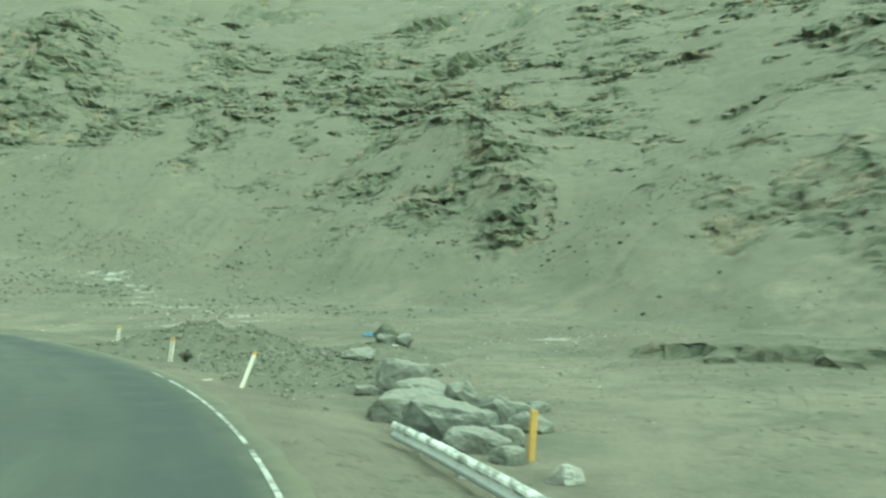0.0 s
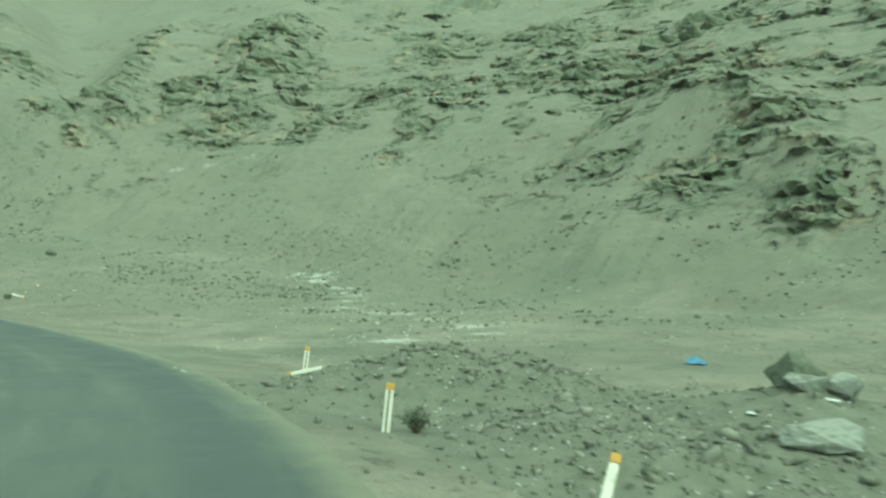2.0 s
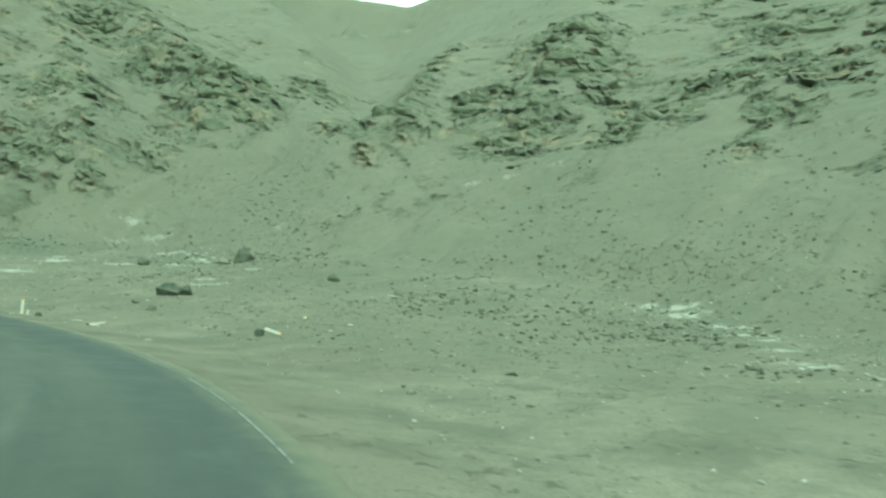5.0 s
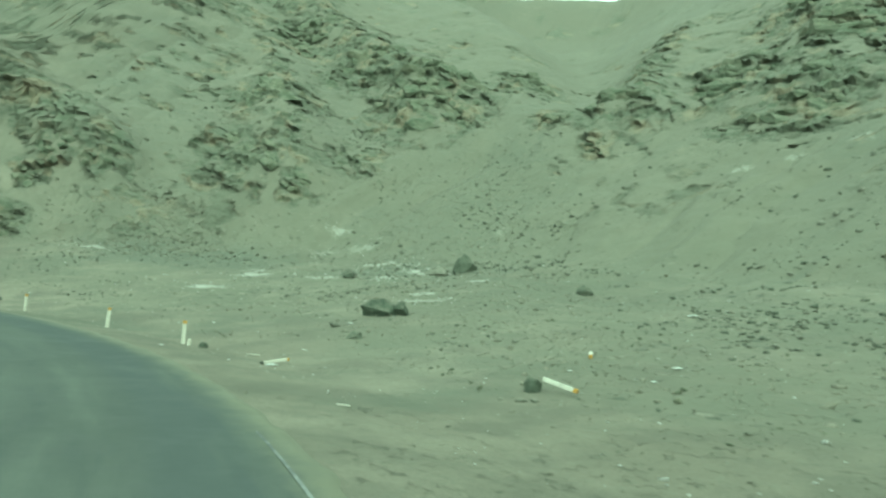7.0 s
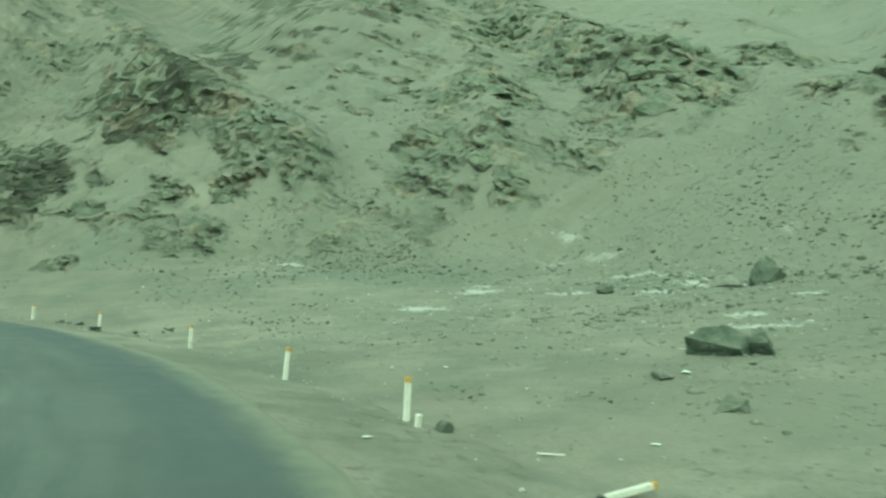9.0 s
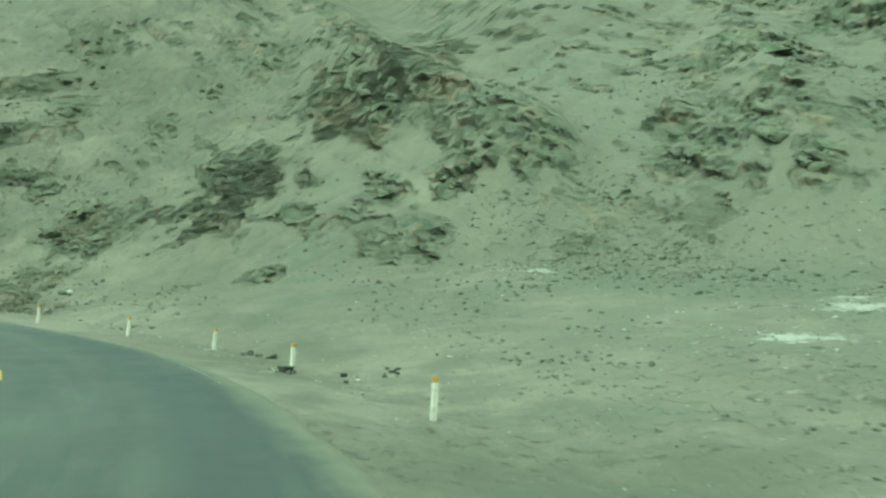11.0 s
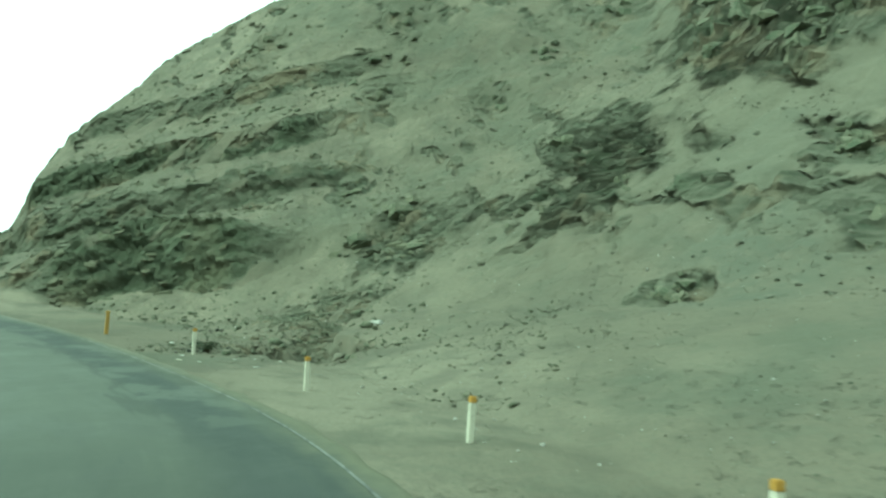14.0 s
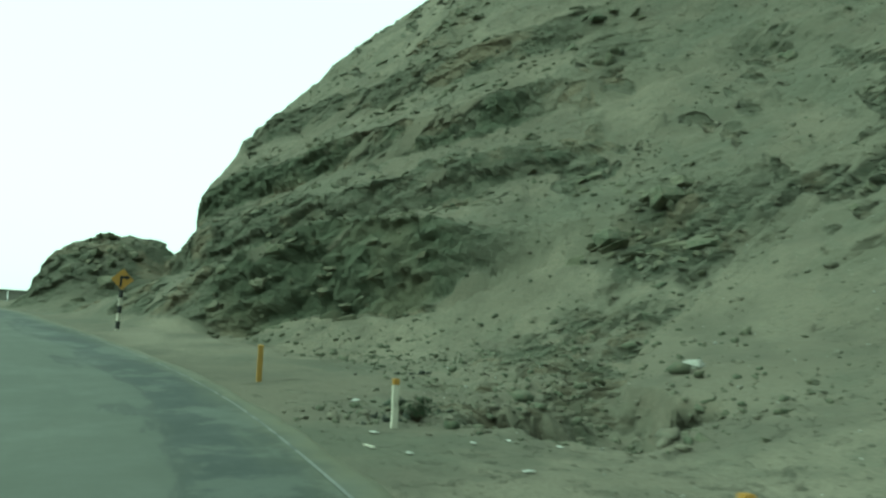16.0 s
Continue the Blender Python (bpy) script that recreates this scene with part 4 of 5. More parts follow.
for i, (x, y, w, d, h, turn, lab) in enumerate((
        (-61.75, 59.2, 2.5, 1.7, 1.25, 35, "large dark boulder standing on the stony flat"), (-61.0, 59.75, 1.2, 1.0, 1.1, 10, "dark boulder beside a larger one on the flat"),
        (-76.0, 75.6, 2.6, 1.6, 2.0, 40, "tall dark split boulder on the rubble fan"), (-77.2, 74.0, 2.2, 1.3, 0.9, 30, "brown flat boulder on the rubble fan"),
        (-79.2, 67.6, 1.5, 1.0, 0.9, 20, "dark boulder among pale gravel"), (-63.3, 74.8, 1.4, 1.0, 0.9, 0, "dark boulder on the rubble fan"),
        (-56.8, 54.8, 1.0, 0.7, 0.55, 30, "low dark stone on gravelly sand"), (-60.1, 55.8, 0.7, 0.5, 0.35, 10, "low flat stone on gravelly sand"),
        (-107.2, 28.5, 0.8, 0.55, 0.3, -35, "pale flat slab of stone on the slope"), (-45.25, 52.95, 0.55, 0.5, 0.68, 10, "dark upright stone against a fallen guide post"),
        (-81.0, 43.3, 0.22, 0.2, 0.18, 0, "small dark stone on the verge"),
        (-86.9, 41.6, 0.34, 0.24, 0.18, 20, "dark stone on the sandy verge"), (-86.4, 41.9, 0.34, 0.3, 0.18, 60, "dark stone on the sandy verge"),
        (-86.0, 42.5, 0.32, 0.26, 0.22, 10, "dark stone on the sandy verge"), 
        (-102.4, 23.7, 0.6, 0.5, 0.4, 60, "dark stone beside the verge"), (-13.7, 33.7, 0.55, 0.5, 0.42, 0, "dark stone under a fallen guide post"),
         (-58.55, 49.75, 0.6, 0.45, 0.42, 0, "dark stone at a broken stub"),
        (-31.2, 51.1, 0.5, 0.35, 0.22, 0, "dark stone on bare sand"), (-0.4, 26.5, 0.95, 0.7, 0.5, 10, "grey boulder at the foot of the heap"))):
    boulder(x, y, w, d, h, turn, lab, 360 + i, peak=0.8 if w > 2.4 and h < 1.5 else 0.6 if w > 0.9 and h > 0.5 else 0.25, square=0.1 if w > 1.3 else 0.35, n=22 if w > 1.3 else 15, sunk=0.27 if w > 1.3 else 0.36, mat=M_BASALT if "dark" in lab else (M_PALE if "pale" in lab else M_STONES))


def block_meshes(count, seed, mat):
    rng = random.Random(seed)
    made = []
    for _ in range(count):
        bm = hull(chunk_points(rng, 1.0, rng.uniform(0.7, 1.0), rng.uniform(0.55, 0.9), 12, 0.3))
        weather(bm, 1.0, seed + len(made), 0.75, 1, 1.5)
        me = bpy.data.meshes.new("block")
        bm.to_mesh(me)
        bm.free()
        me.materials.append(mat)
        made.append(me)
    return made


BLOCKS = block_meshes(28, 77, M_CRAG)


def mass_meshes(count, seed, mat):
    """Lumps of solid bedrock with split, weathered faces."""
    rng = random.Random(seed)
    made = []
    for i in range(count):
        bm = hull(chunk_points(rng, 1.0, rng.uniform(0.7, 1.0), rng.uniform(0.55, 0.8), 18, 0.2))
        weather(bm, 1.0, seed + 5 * i, 0.30, 3, 1.5)
        me = bpy.data.meshes.new("mass")
        bm.to_mesh(me)
        bm.free()
        me.materials.append(mat)
        made.append(me)
    return made


MASSES = mass_meshes(10, 91, M_CRAG)


def add_block(parent, rng, x, y, z, sx, sy, sz, turn):
    ob = new("block", rng.choice(BLOCKS))
    ob.parent = parent
    ob.matrix_local = pose(x, y, z, *turn) @ Matrix.Diagonal((sx, sy, sz, 1))
    return ob


def outcrop(x, y, r, seed, count, scale=1.0):
    """Broken bedrock that stands out of a slope: many tilted angular blocks."""
    rng = random.Random(seed)
    root = thing("rock_outcrop", "weathered brown and greenish rock outcrop on the bare slope", "rock outcrop", Matrix.Translation((x, y, surface_z(x, y))), "rock outcrops on the slopes")
    base = root.matrix_world.translation
    lean = rng.uniform(-25, 25)
    spots = []
    for _ in range(count):
        u, v = rng.gauss(0, 0.50) * r, rng.gauss(0, 0.36) * r
        a = radians(lean + 20)
        spots.append((x + u * math.cos(a) - v * math.sin(a), y + u * math.sin(a) + v * math.cos(a)))
    zs = surface([p[0] for p in spots], [p[1] for p in spots])
    for (px, py), pz in list(zip(spots, zs))[:int(3 + 1.2 * r)]:
        s = scale * r * rng.uniform(0.22, 0.42) + 0.1
        ob = new("mass", rng.choice(MASSES))
        ob.parent = root
        ob.matrix_local = pose(px - base.x, py - base.y, float(pz) - base.z - 0.28 * s, rng.uniform(-14, 14), 12 + rng.uniform(-14, 14), lean + rng.uniform(-30, 30)) @ Matrix.Diagonal((s * rng.uniform(1.0, 1.6), s, s * rng.uniform(0.8, 1.2), 1))
    for (px, py), pz in zip(spots, zs):
        s = scale * (r * (0.03 + 0.14 * rng.random() ** 3) + 0.10)
        add_block(root, rng, px - base.x, py - base.y, float(pz) - base.z - 0.50 * s, s * rng.uniform(0.9, 1.7), s * rng.uniform(0.9, 1.4), s * rng.uniform(0.85, 1.4),
                  (rng.uniform(-10, 10), 16 + rng.uniform(-10, 10), lean + rng.uniform(-18, 18)))
    return root


for i, (x, y, r) in enumerate(CRAGS_NORTH + CRAGS_WEST):
    bluff = x < -112 and y < 41 and r != 2.3
    outcrop(x, y, r, 500 + i, 12 if bluff else int(14 + 5 * r), 0.55 if bluff else 1.0)


def ledge(points, seed, size, count, label, spread=0.45):
    """A line of jutting blocks along the edge of a bed of rock."""
    rng = random.Random(seed)
    mx, my = points[len(points) // 2]
    root = thing("rock_ledge", label, "rock ledge", Matrix.Translation((mx, my, surface_z(mx, my))), "rock ledges of the road cutting")
    base = root.matrix_world.translation
    spots = []
    for _ in range(count):
        k = rng.uniform(0, len(points) - 1.001)
        a, b, f = points[int(k)], points[int(k) + 1], k % 1
        spots.append((a[0] + (b[0] - a[0]) * f + rng.gauss(0, spread), a[1] + (b[1] - a[1]) * f + rng.gauss(0, 0.4)))
    for (x, y), z in zip(spots, surface([p[0] for p in spots], [p[1] for p in spots])):
        s = size * (0.25 + 0.75 * rng.random() ** 2)
        add_block(root, rng, x - base.x + 0.2 * s, y - base.y, float(z) - base.z - 0.34 * s, s * rng.uniform(0.6, 1.0), s * rng.uniform(1.0, 2.3), s * rng.uniform(0.6, 1.1),
                  (15 + rng.uniform(-9, 9), rng.uniform(-10, 10), -18 + rng.uniform(-16, 16)))
    return root


BED = "dark jutting ledge of bedded rock in the cut hillside"
ledge([(-122.5, -1.5), (-123.4, 1.1), (-124.0, 5.5), (-125.0, 9), (-124.6, 14.3)], 700, 0.36, 90, BED)
ledge([(-118.9, 3.5), (-119.8, 8), (-119.0, 12), (-120.0, 14.5)], 701, 0.34, 70, BED)
ledge([(-116.2, 3.7), (-117.0, 8.2), (-117.0, 11.5), (-117.0, 14.5), (-118.8, 17.6)], 702, 0.36, 90, BED, 0.7)
ledge([(-113.6, 6.5), (-113.6, 9.5), (-113.8, 12), (-114.2, 14), (-115.4, 16)], 703, 0.42, 110, "steep dark rock face at the foot of the cutting", 0.8)
ledge([(-121.5, 18), (-119.5, 21), (-117.5, 24), (-116.5, 27)], 704, 0.32, 50, BED, 0.8)
ledge([(-128.5, 4), (-130, 9), (-131, 15), (-130, 21)], 705, 0.36, 40, BED, 1.2)
ledge([(-115.9, 22.8), (-116.4, 24.2), (-116.7, 25.6), (-116.4, 26.8)], 709, 0.42, 50, "dark overhanging rock above the rubble scar", 0.4)
ledge([(-105.2, 28.7), (-103.9, 29.0), (-102.7, 29.2)], 707, 0.30, 30, "dark undercut bank at the end of a washed-out hollow", 0.2)
ledge([(-126.5, 3), (-127, 8), (-127.5, 13), (-126, 18)], 708, 0.34, 50, BED, 0.8)
ledge([(-118.5, -7), (-120, -10), (-121.5, -13)], 706, 0.8, 60, "dark rock of a knoll beside the road", 1.6)


# ---------------------------------------------------------------- loose stones
def stone_templates(seed, count=10, corners=10):
    rng = random.Random(seed)
    made = []
    for _ in range(count):
        bm = hull(chunk_points(rng, 0.5, 0.5 * rng.uniform(0.6, 1.0), 0.5 * rng.uniform(0.35, 0.75), corners))
        bmesh.ops.triangulate(bm, faces=bm.faces[:])
        bm.verts.index_update()
        made.append((np.array([v.co[:] for v in bm.verts]), np.array([[v.index for v in f.verts] for f in bm.faces])))
        bm.free()
    return made


def scatter(name, xs, ys, sizes, mat, label, category, seed, sink=0.12, corners=10):
    """Many loose stones in one mesh."""
    rng = np.random.RandomState(seed)
    shapes = stone_templates(seed, 10, corners)
    zs = surface(xs, ys)
    vs, fs, base = [], [], 0
    turn, tip, pick = rng.uniform(0, 2 * np.pi, len(xs)), rng.normal(0, 0.25, (len(xs), 2)), rng.randint(0, len(shapes), len(xs))
    for i in range(len(xs)):
        v, f = shapes[pick[i]]
        c, s = math.cos(turn[i]), math.sin(turn[i])
        a, b = tip[i]
        rot = np.array([[c, -s, 0], [s, c, 0], [0, 0, 1]]) @ np.array([[1, 0, a], [0, 1, b], [-a, -b, 1]])
        vs.append((v * sizes[i]) @ rot.T + np.array([xs[i], ys[i], zs[i] + sizes[i] * sink]))
        fs.append(f + base)
        base += len(v)
    v, f = np.concatenate(vs), np.concatenate(fs)
    me = bpy.data.meshes.new(name)
    me.vertices.add(len(v))
    me.vertices.foreach_set("co", v.ravel())
    me.loops.add(f.size)
    me.loops.foreach_set("vertex_index", f.ravel().astype(np.int32))
    me.polygons.add(len(f))
    me.polygons.foreach_set("loop_start", np.arange(0, f.size, 3, dtype=np.int32))
    me.update(calc_edges=True)
    me.materials.append(mat)
    return tagged(new(name, me), label, category, kind="stuff")


def cloud(rng, n, cx, cy, rx, ry, turn=0.0):
    a = radians(turn)
    u, v = rng.normal(0, rx, n), rng.normal(0, ry, n)
    return cx + u * math.cos(a) - v * math.sin(a), cy + u * math.sin(a) + v * math.cos(a)


def sprinkle():
    rng = np.random.RandomState(5)
    # the whole verge, flat and foot of the slopes
    n = 46000
    t, o = rng.uniform(14, 166, n), 3.4 + 62 * rng.uniform(0, 1, n) ** 1.25
    x, y = CX + (BEND + o) * np.cos(np.radians(t)), CY + (BEND + o) * np.sin(np.radians(t))
    dens = value(x / 5, y / 5, 201) * 0.6 + value(x / 1.7, y / 1.7, 203) * 0.4
    keep = (dens > 0.50 + 0.07 * rng.randn(n)) & (o > 1.5 + np.vectorize(lambda q: float(line_o(q)))(t)) & ((o > 10) | (rng.rand(n) < 0.22))
    x, y = x[keep], y[keep]
    scatter("loose_stones", x, y, np.minimum(0.036 * np.exp(rng.normal(0, 0.6, len(x))) * (1 + 0.035 * o[keep]), 0.02 + 0.009 * o[keep]), M_STONES,
            "dark and pale loose stones strewn over the sand", "stones", 11, 0.03)
    # fine gravel nearer the road
    n = 95000
    t, o = rng.uniform(28, 152, n), 3.0 + 30 * rng.rand(n) ** 1.15
    x, y = CX + (BEND + o) * np.cos(np.radians(t)), CY + (BEND + o) * np.sin(np.radians(t))
    dens = fractal(x / 3.5, y / 3.5, 221, 5, 0.7)
    keep = (rng.rand(n) < ramp(dens, -0.25, 0.4) * ramp(o, 3.5, 9) + 0.03) & (o > 2.2 + line_o(t))
    x, y, o = x[keep], y[keep], o[keep]
    scatter("gravel", x, y, np.minimum(0.040 * np.exp(rng.normal(0, 0.5, len(x))) * (1 + 0.03 * o), 0.14), M_SCREE, "fine grey gravel over the sandy flat", "gravel", 21, 0.04, 6)
    # stones and blocks over the rubbly flat, in drifts
    n = 44000
    t, o = rng.uniform(40, 140, n), 9 + 56 * rng.rand(n)
    x, y = CX + (BEND + o) * np.cos(np.radians(t)), CY + (BEND + o) * np.sin(np.radians(t))
    keep = rng.rand(n) < (0.95 * ramp(fractal(x / 8, y / 8, 231, 5, 0.7), 0.06, 0.40) + 0.22 * chutes(x, y) + 0.012) * stoniness(x, y)
    x, y = x[keep], y[keep]
    size = np.minimum(0.19 * np.exp(rng.normal(0, 0.6, len(x))), 0.02 * o[keep] ** 0.92)
    k = rng.rand(len(x)) < 0.55
    scatter("dark_field_stones", x[k], y[k], size[k], M_DARK, "dark grey stones and blocks on the rubbly flat", "stones", 24, 0.10)
    x, y, size = x[~k], y[~k], size[~k]
    scatter("field_stones", x, y, size, M_STONES, "grey and pale stones in drifts on the rubbly flat", "stones", 23, 0.06)
    # larger blocks on the slopes above
    n = 34000
    t, o = rng.uniform(50, 166, n), rng.uniform(30, 115, n)
    t = np.where(rng.rand(n) < 0.25, rng.uniform(128, 166, n), t)
    o = np.where(t > 140, rng.uniform(13, 50, n), o)
    x, y = CX + (BEND + o) * np.cos(np.radians(t)), CY + (BEND + o) * np.sin(np.radians(t))
    rock = ground(x, y)[1]
    keep = rng.rand(n) < 0.9 * ramp(fractal(x / 9, y / 9, 207, 5, 0.68), 0.04, 0.45) + 0.9 * rock + 0.03
    x, y = x[keep], y[keep]
    scatter("slope_rubble", x, y, np.minimum(0.105 * np.exp(rng.normal(0, 0.55, len(x))), 0.5), M_SCREE, "grey-green blocks and rubble lying on the slopes", "rubble", 12, 0.05)
    # rubble on the benches of the cutting
    n = 9000
    t, o = rng.uniform(146, 173, n), rng.uniform(5, 34, n)
    x, y = CX + (BEND + o) * np.cos(np.radians(t)), CY + (BEND + o) * np.sin(np.radians(t))
    keep = rng.rand(n) < 0.12 + 0.75 * ramp(fractal(x / 4, y / 4, 211, 4, 0.6), -0.1, 0.45)
    x, y = x[keep], y[keep]
    scatter("bench_rubble", x, y, np.minimum(0.11 * np.exp(rng.normal(0, 0.6, len(x))), 0.5), M_CRAG, "dark rubble on the benches of the cut hillside", "rubble", 20, 0.05)
    # rubble fans: mouth of the valley, the chute beside it, the spoil heap, the washed-out hollow
    fans = [cloud(rng, 6000, -96, 86, 15, 7, -40), cloud(rng, 900, -112, 60, 7, 3, -35), cloud(rng, 500, -106, 54, 4, 6, 0),
            cloud(rng, 2500, -72, 70, 13, 5, -20), cloud(rng, 1500, -30, 75, 14, 6, 10), cloud(rng, 900, -58, 58, 7, 3, 5), cloud(rng, 500, -40, 58, 6, 2.5, 15)]
    x, y = np.concatenate([f[0] for f in fans]), np.concatenate([f[1] for f in fans])
    scatter("rubble_fan", x, y, np.minimum(0.11 * np.exp(rng.normal(0, 0.6, len(x))), 0.4), M_SCREE, "grey rubble washed out of the side valley", "rubble", 13, 0.0)
    # coarse blocks at the foot of the chute and on the slope above the flat
    foot = [cloud(rng, 2600, -104.5, 62.0, 4.8, 4.2, 138), cloud(rng, 500, -110, 67, 4.0, 2.0, 138), cloud(rng, 1100, -40, 84.5, 6.5, 2.6, -8), cloud(rng, 250, -31, 88, 4, 2.5, 0)]
    x, y = np.concatenate([f[0] for f in foot]), np.concatenate([f[1] for f in foot])
    scatter("coarse_rubble", x, y, np.minimum(0.14 * np.exp(rng.normal(0, 0.6, len(x))), 0.6), M_SCREE, "coarse grey-green blocks at the foot of a chute", "rubble", 22, 0.04)
    near = [cloud(rng, 2200, -9.0, 31.0, 2.6, 1.4, 14), cloud(rng, 1500, -5.8, 27.0, 3.2, 1.6, -50), cloud(rng, 120, -2.7, 30.3, 1.4, 1.0), cloud(rng, 700, -3.4, 26.0, 1.7, 1.4)]
    x, y = np.concatenate([f[0] for f in near]), np.concatenate([f[1] for f in near])
    scatter("heap_rubble", x, y, np.minimum(0.048 * np.exp(rng.normal(0, 0.75, len(x))), 0.27), M_SPOIL, "stones and clods in the spoil heap", "rubble", 14)
    k = rng.rand(len(x)) < 0.055
    scatter("heap_slabs", x[k] + 0.1, y[k] + 0.1, np.minimum(0.20 * np.exp(rng.normal(0, 0.4, k.sum())), 0.5), M_STONES, "angular slabs of stone in the spoil heap", "stones", 26, 0.06)
    k = rng.rand(len(x)) < 0.2
    scatter("heap_chips", x[k] + 0.3, y[k] - 0.2, np.minimum(0.04 * np.exp(rng.normal(0, 0.5, k.sum())), 0.09), M_PALE, "pale stone chips on the spoil heap", "stones", 18)
    wash = [cloud(rng, 700, -103.6, 27.3, 1.6, 1.0, 105), cloud(rng, 350, -105.6, 25.6, 1.6, 1.3), cloud(rng, 500, -110, 24, 3.2, 2.0, 60), cloud(rng, 120, -101.6, 23.6, 0.9, 0.7), cloud(rng, 160, -112, 17, 2.4, 1.2, 70)]
    x, y = np.concatenate([f[0] for f in wash]), np.concatenate([f[1] for f in wash])
    k = rng.rand(len(x)) < 0.55
    scatter("dark_hollow_rubble", x[k], y[k], 0.11 * np.exp(rng.normal(0, 0.55, k.sum())), M_CRAG, "dark greenish rubble in a washed-out hollow", "rubble", 25)
    x, y = x[~k], y[~k]
    scatter("hollow_rubble", x, y, 0.09 * np.exp(rng.normal(0, 0.55, len(x))), M_SCREE, "rubble in a washed-out hollow at the hill's foot", "rubble", 15)
    clumps = [cloud(rng, 26, -101.9, 24.3, 0.45, 0.4), cloud(rng, 11, -86.9, 41.6, 0.26, 0.10), cloud(rng, 9, -86.1, 42.4, 0.14, 0.1), cloud(rng, 6, -81.4, 43.2, 0.3, 0.2), cloud(rng, 10, -107.8, 20.5, 0.8, 0.5), cloud(rng, 12, -81.1, 46.1, 0.4, 0.15), cloud(rng, 7, -80.9, 44.9, 0.5, 0.2)]
    x, y = np.concatenate([f[0] for f in clumps]), np.concatenate([f[1] for f in clumps])
    scatter("verge_stones", x, y, np.minimum(0.15 * np.exp(rng.normal(0, 0.45, len(x))), 0.34), M_BLOCK, "clumps of dark broken stone on the sandy verge", "stones", 19)
    # knots of broken stone on the flat and behind the leaning post
    knots = [cloud(rng, 40, -5.0, 24.2, 0.9, 0.5, 30), cloud(rng, 26, -4.3, 22.6, 0.7, 0.4, 0), cloud(rng, 14, -5.3, 22.0, 0.25, 0.2), cloud(rng, 12, -2.8, 18.0, 0.5, 0.25, 40), cloud(rng, 18, -3.6, 20.2, 0.8, 0.4, 60),
             cloud(rng, 90, -105.2, 34.5, 1.0, 0.45, 150), cloud(rng, 60, -107.4, 35.3, 0.9, 0.5, 150), cloud(rng, 30, -102.0, 37.4, 0.5, 0.3), cloud(rng, 18, -98.4, 36.5, 0.35, 0.15),
             cloud(rng, 110, -104.6, 32.6, 2.2, 1.6, 60), cloud(rng, 40, -96.6, 34.8, 1.1, 0.25, 55), cloud(rng, 90, -101.4, 34.6, 2.2, 1.5, 60)]
    for _ in range(70):
        q, away = radians(rng.uniform(62, 112)), BEND + rng.uniform(7, 24)
        knots.append(cloud(rng, int(rng.uniform(5, 18)), CX + away * math.cos(q), CY + away * math.sin(q), rng.uniform(0.3, 1.1), rng.uniform(0.15, 0.4), math.degrees(q) - 90 + rng.uniform(-30, 30)))
    x, y = np.concatenate([f[0] for f in knots]), np.concatenate([f[1] for f in knots])
    k = rng.rand(len(x)) < 0.6
    size = np.minimum(0.085 * np.exp(rng.normal(0, 0.55, len(x))), 0.3)
    scatter("dark_broken_stones", x[k], y[k], size[k], M_CRAG, "knots of dark greenish broken stone on the flat", "stones", 31)
    scatter("broken_stones", x[~k], y[~k], size[~k], M_STONES, "knots of grey broken stone on the flat", "stones", 32)
    # streaks of pale gravel on the flat
    pale = [cloud(rng, 55, px, py, 2.9, 1.5, turn) for px, py, turn in STREAKS]
    x, y = np.concatenate([f[0] for f in pale]), np.concatenate([f[1] for f in pale])
    scatter("pale_gravel", x, y, np.minimum(0.085 * np.exp(rng.normal(0, 0.6, len(x))), 0.26), M_PALE, "streaks of whitish gravel on the flat", "gravel", 16)
    n = 3000
    t, o = rng.uniform(25, 150, n), 4.2 + 36 * rng.rand(n) ** 1.3
    x, y = CX + (BEND + o) * np.cos(np.radians(t)), CY + (BEND + o) * np.sin(np.radians(t))
    scatter("pale_stones", x, y, 0.042 * np.exp(rng.normal(0, 0.45, n)) * (1 + 0.02 * o), M_PALE, "single whitish stones on the sand", "stones", 17)


sprinkle()


# ---------------------------------------------------------------- guide posts
POST_LABEL = "white concrete guide post with an orange top beside the road"


def guide_post(height=0.84, shaft=M_WHITE, top=M_ORANGE, label=POST_LABEL, grooved=False, group="guide posts along the bend", foot=0.3, wide=0.108, cap_label="faded orange painted top"):
    ob = thing("guide_post", label, "guide post", Matrix.Identity(4), group)
    cap = 0.11
    bm = box(wide, wide, height - cap + foot, 0.010, -foot)
    if grooved:
        # a slightly raised dark strip stands in for shade inside the recess
        part("groove_shade", box(wide * 0.2, wide + 0.006, height - cap + 0.1, 0.002, -0.1), M_TWIG, ob, "dark strip painted in for the recess's shade")
    part("shaft", bm, shaft, ob)
    part("top_band", box(wide + 0.006, wide + 0.006, cap, 0.014, height - cap), top, ob, cap_label)
    return ob


def stand(x, y, turn=0.0, tilt=(0, 0), dz=0.0):
    return pose(x, y, surface_z(x, y) + dz, tilt[0], tilt[1], turn)


first_post = guide_post()
first_post.matrix_world = stand(-59.5, 49.35, 5, (1.5, -1))
for x, y, turn, tilt, sunk in ((-65.5, 48.2, 12, (-1, 1), 0.0), (-74.5, 46.55, 20, (1, -2), 0.0), (-81.6, 43.35, 28, (1, -1), 0.0),
                         (-87.57, 40.22, 34, (0, -1), -0.05), (-91.9, 36.1, 40, (-1, -1), -0.07), (-95.95, 31.1, 46, (1, -2), -0.04), (-100.65, 24.8, 50, (1, -2), 0.0)):
    copy_thing(first_post, stand(x, y, turn, tilt, sunk))
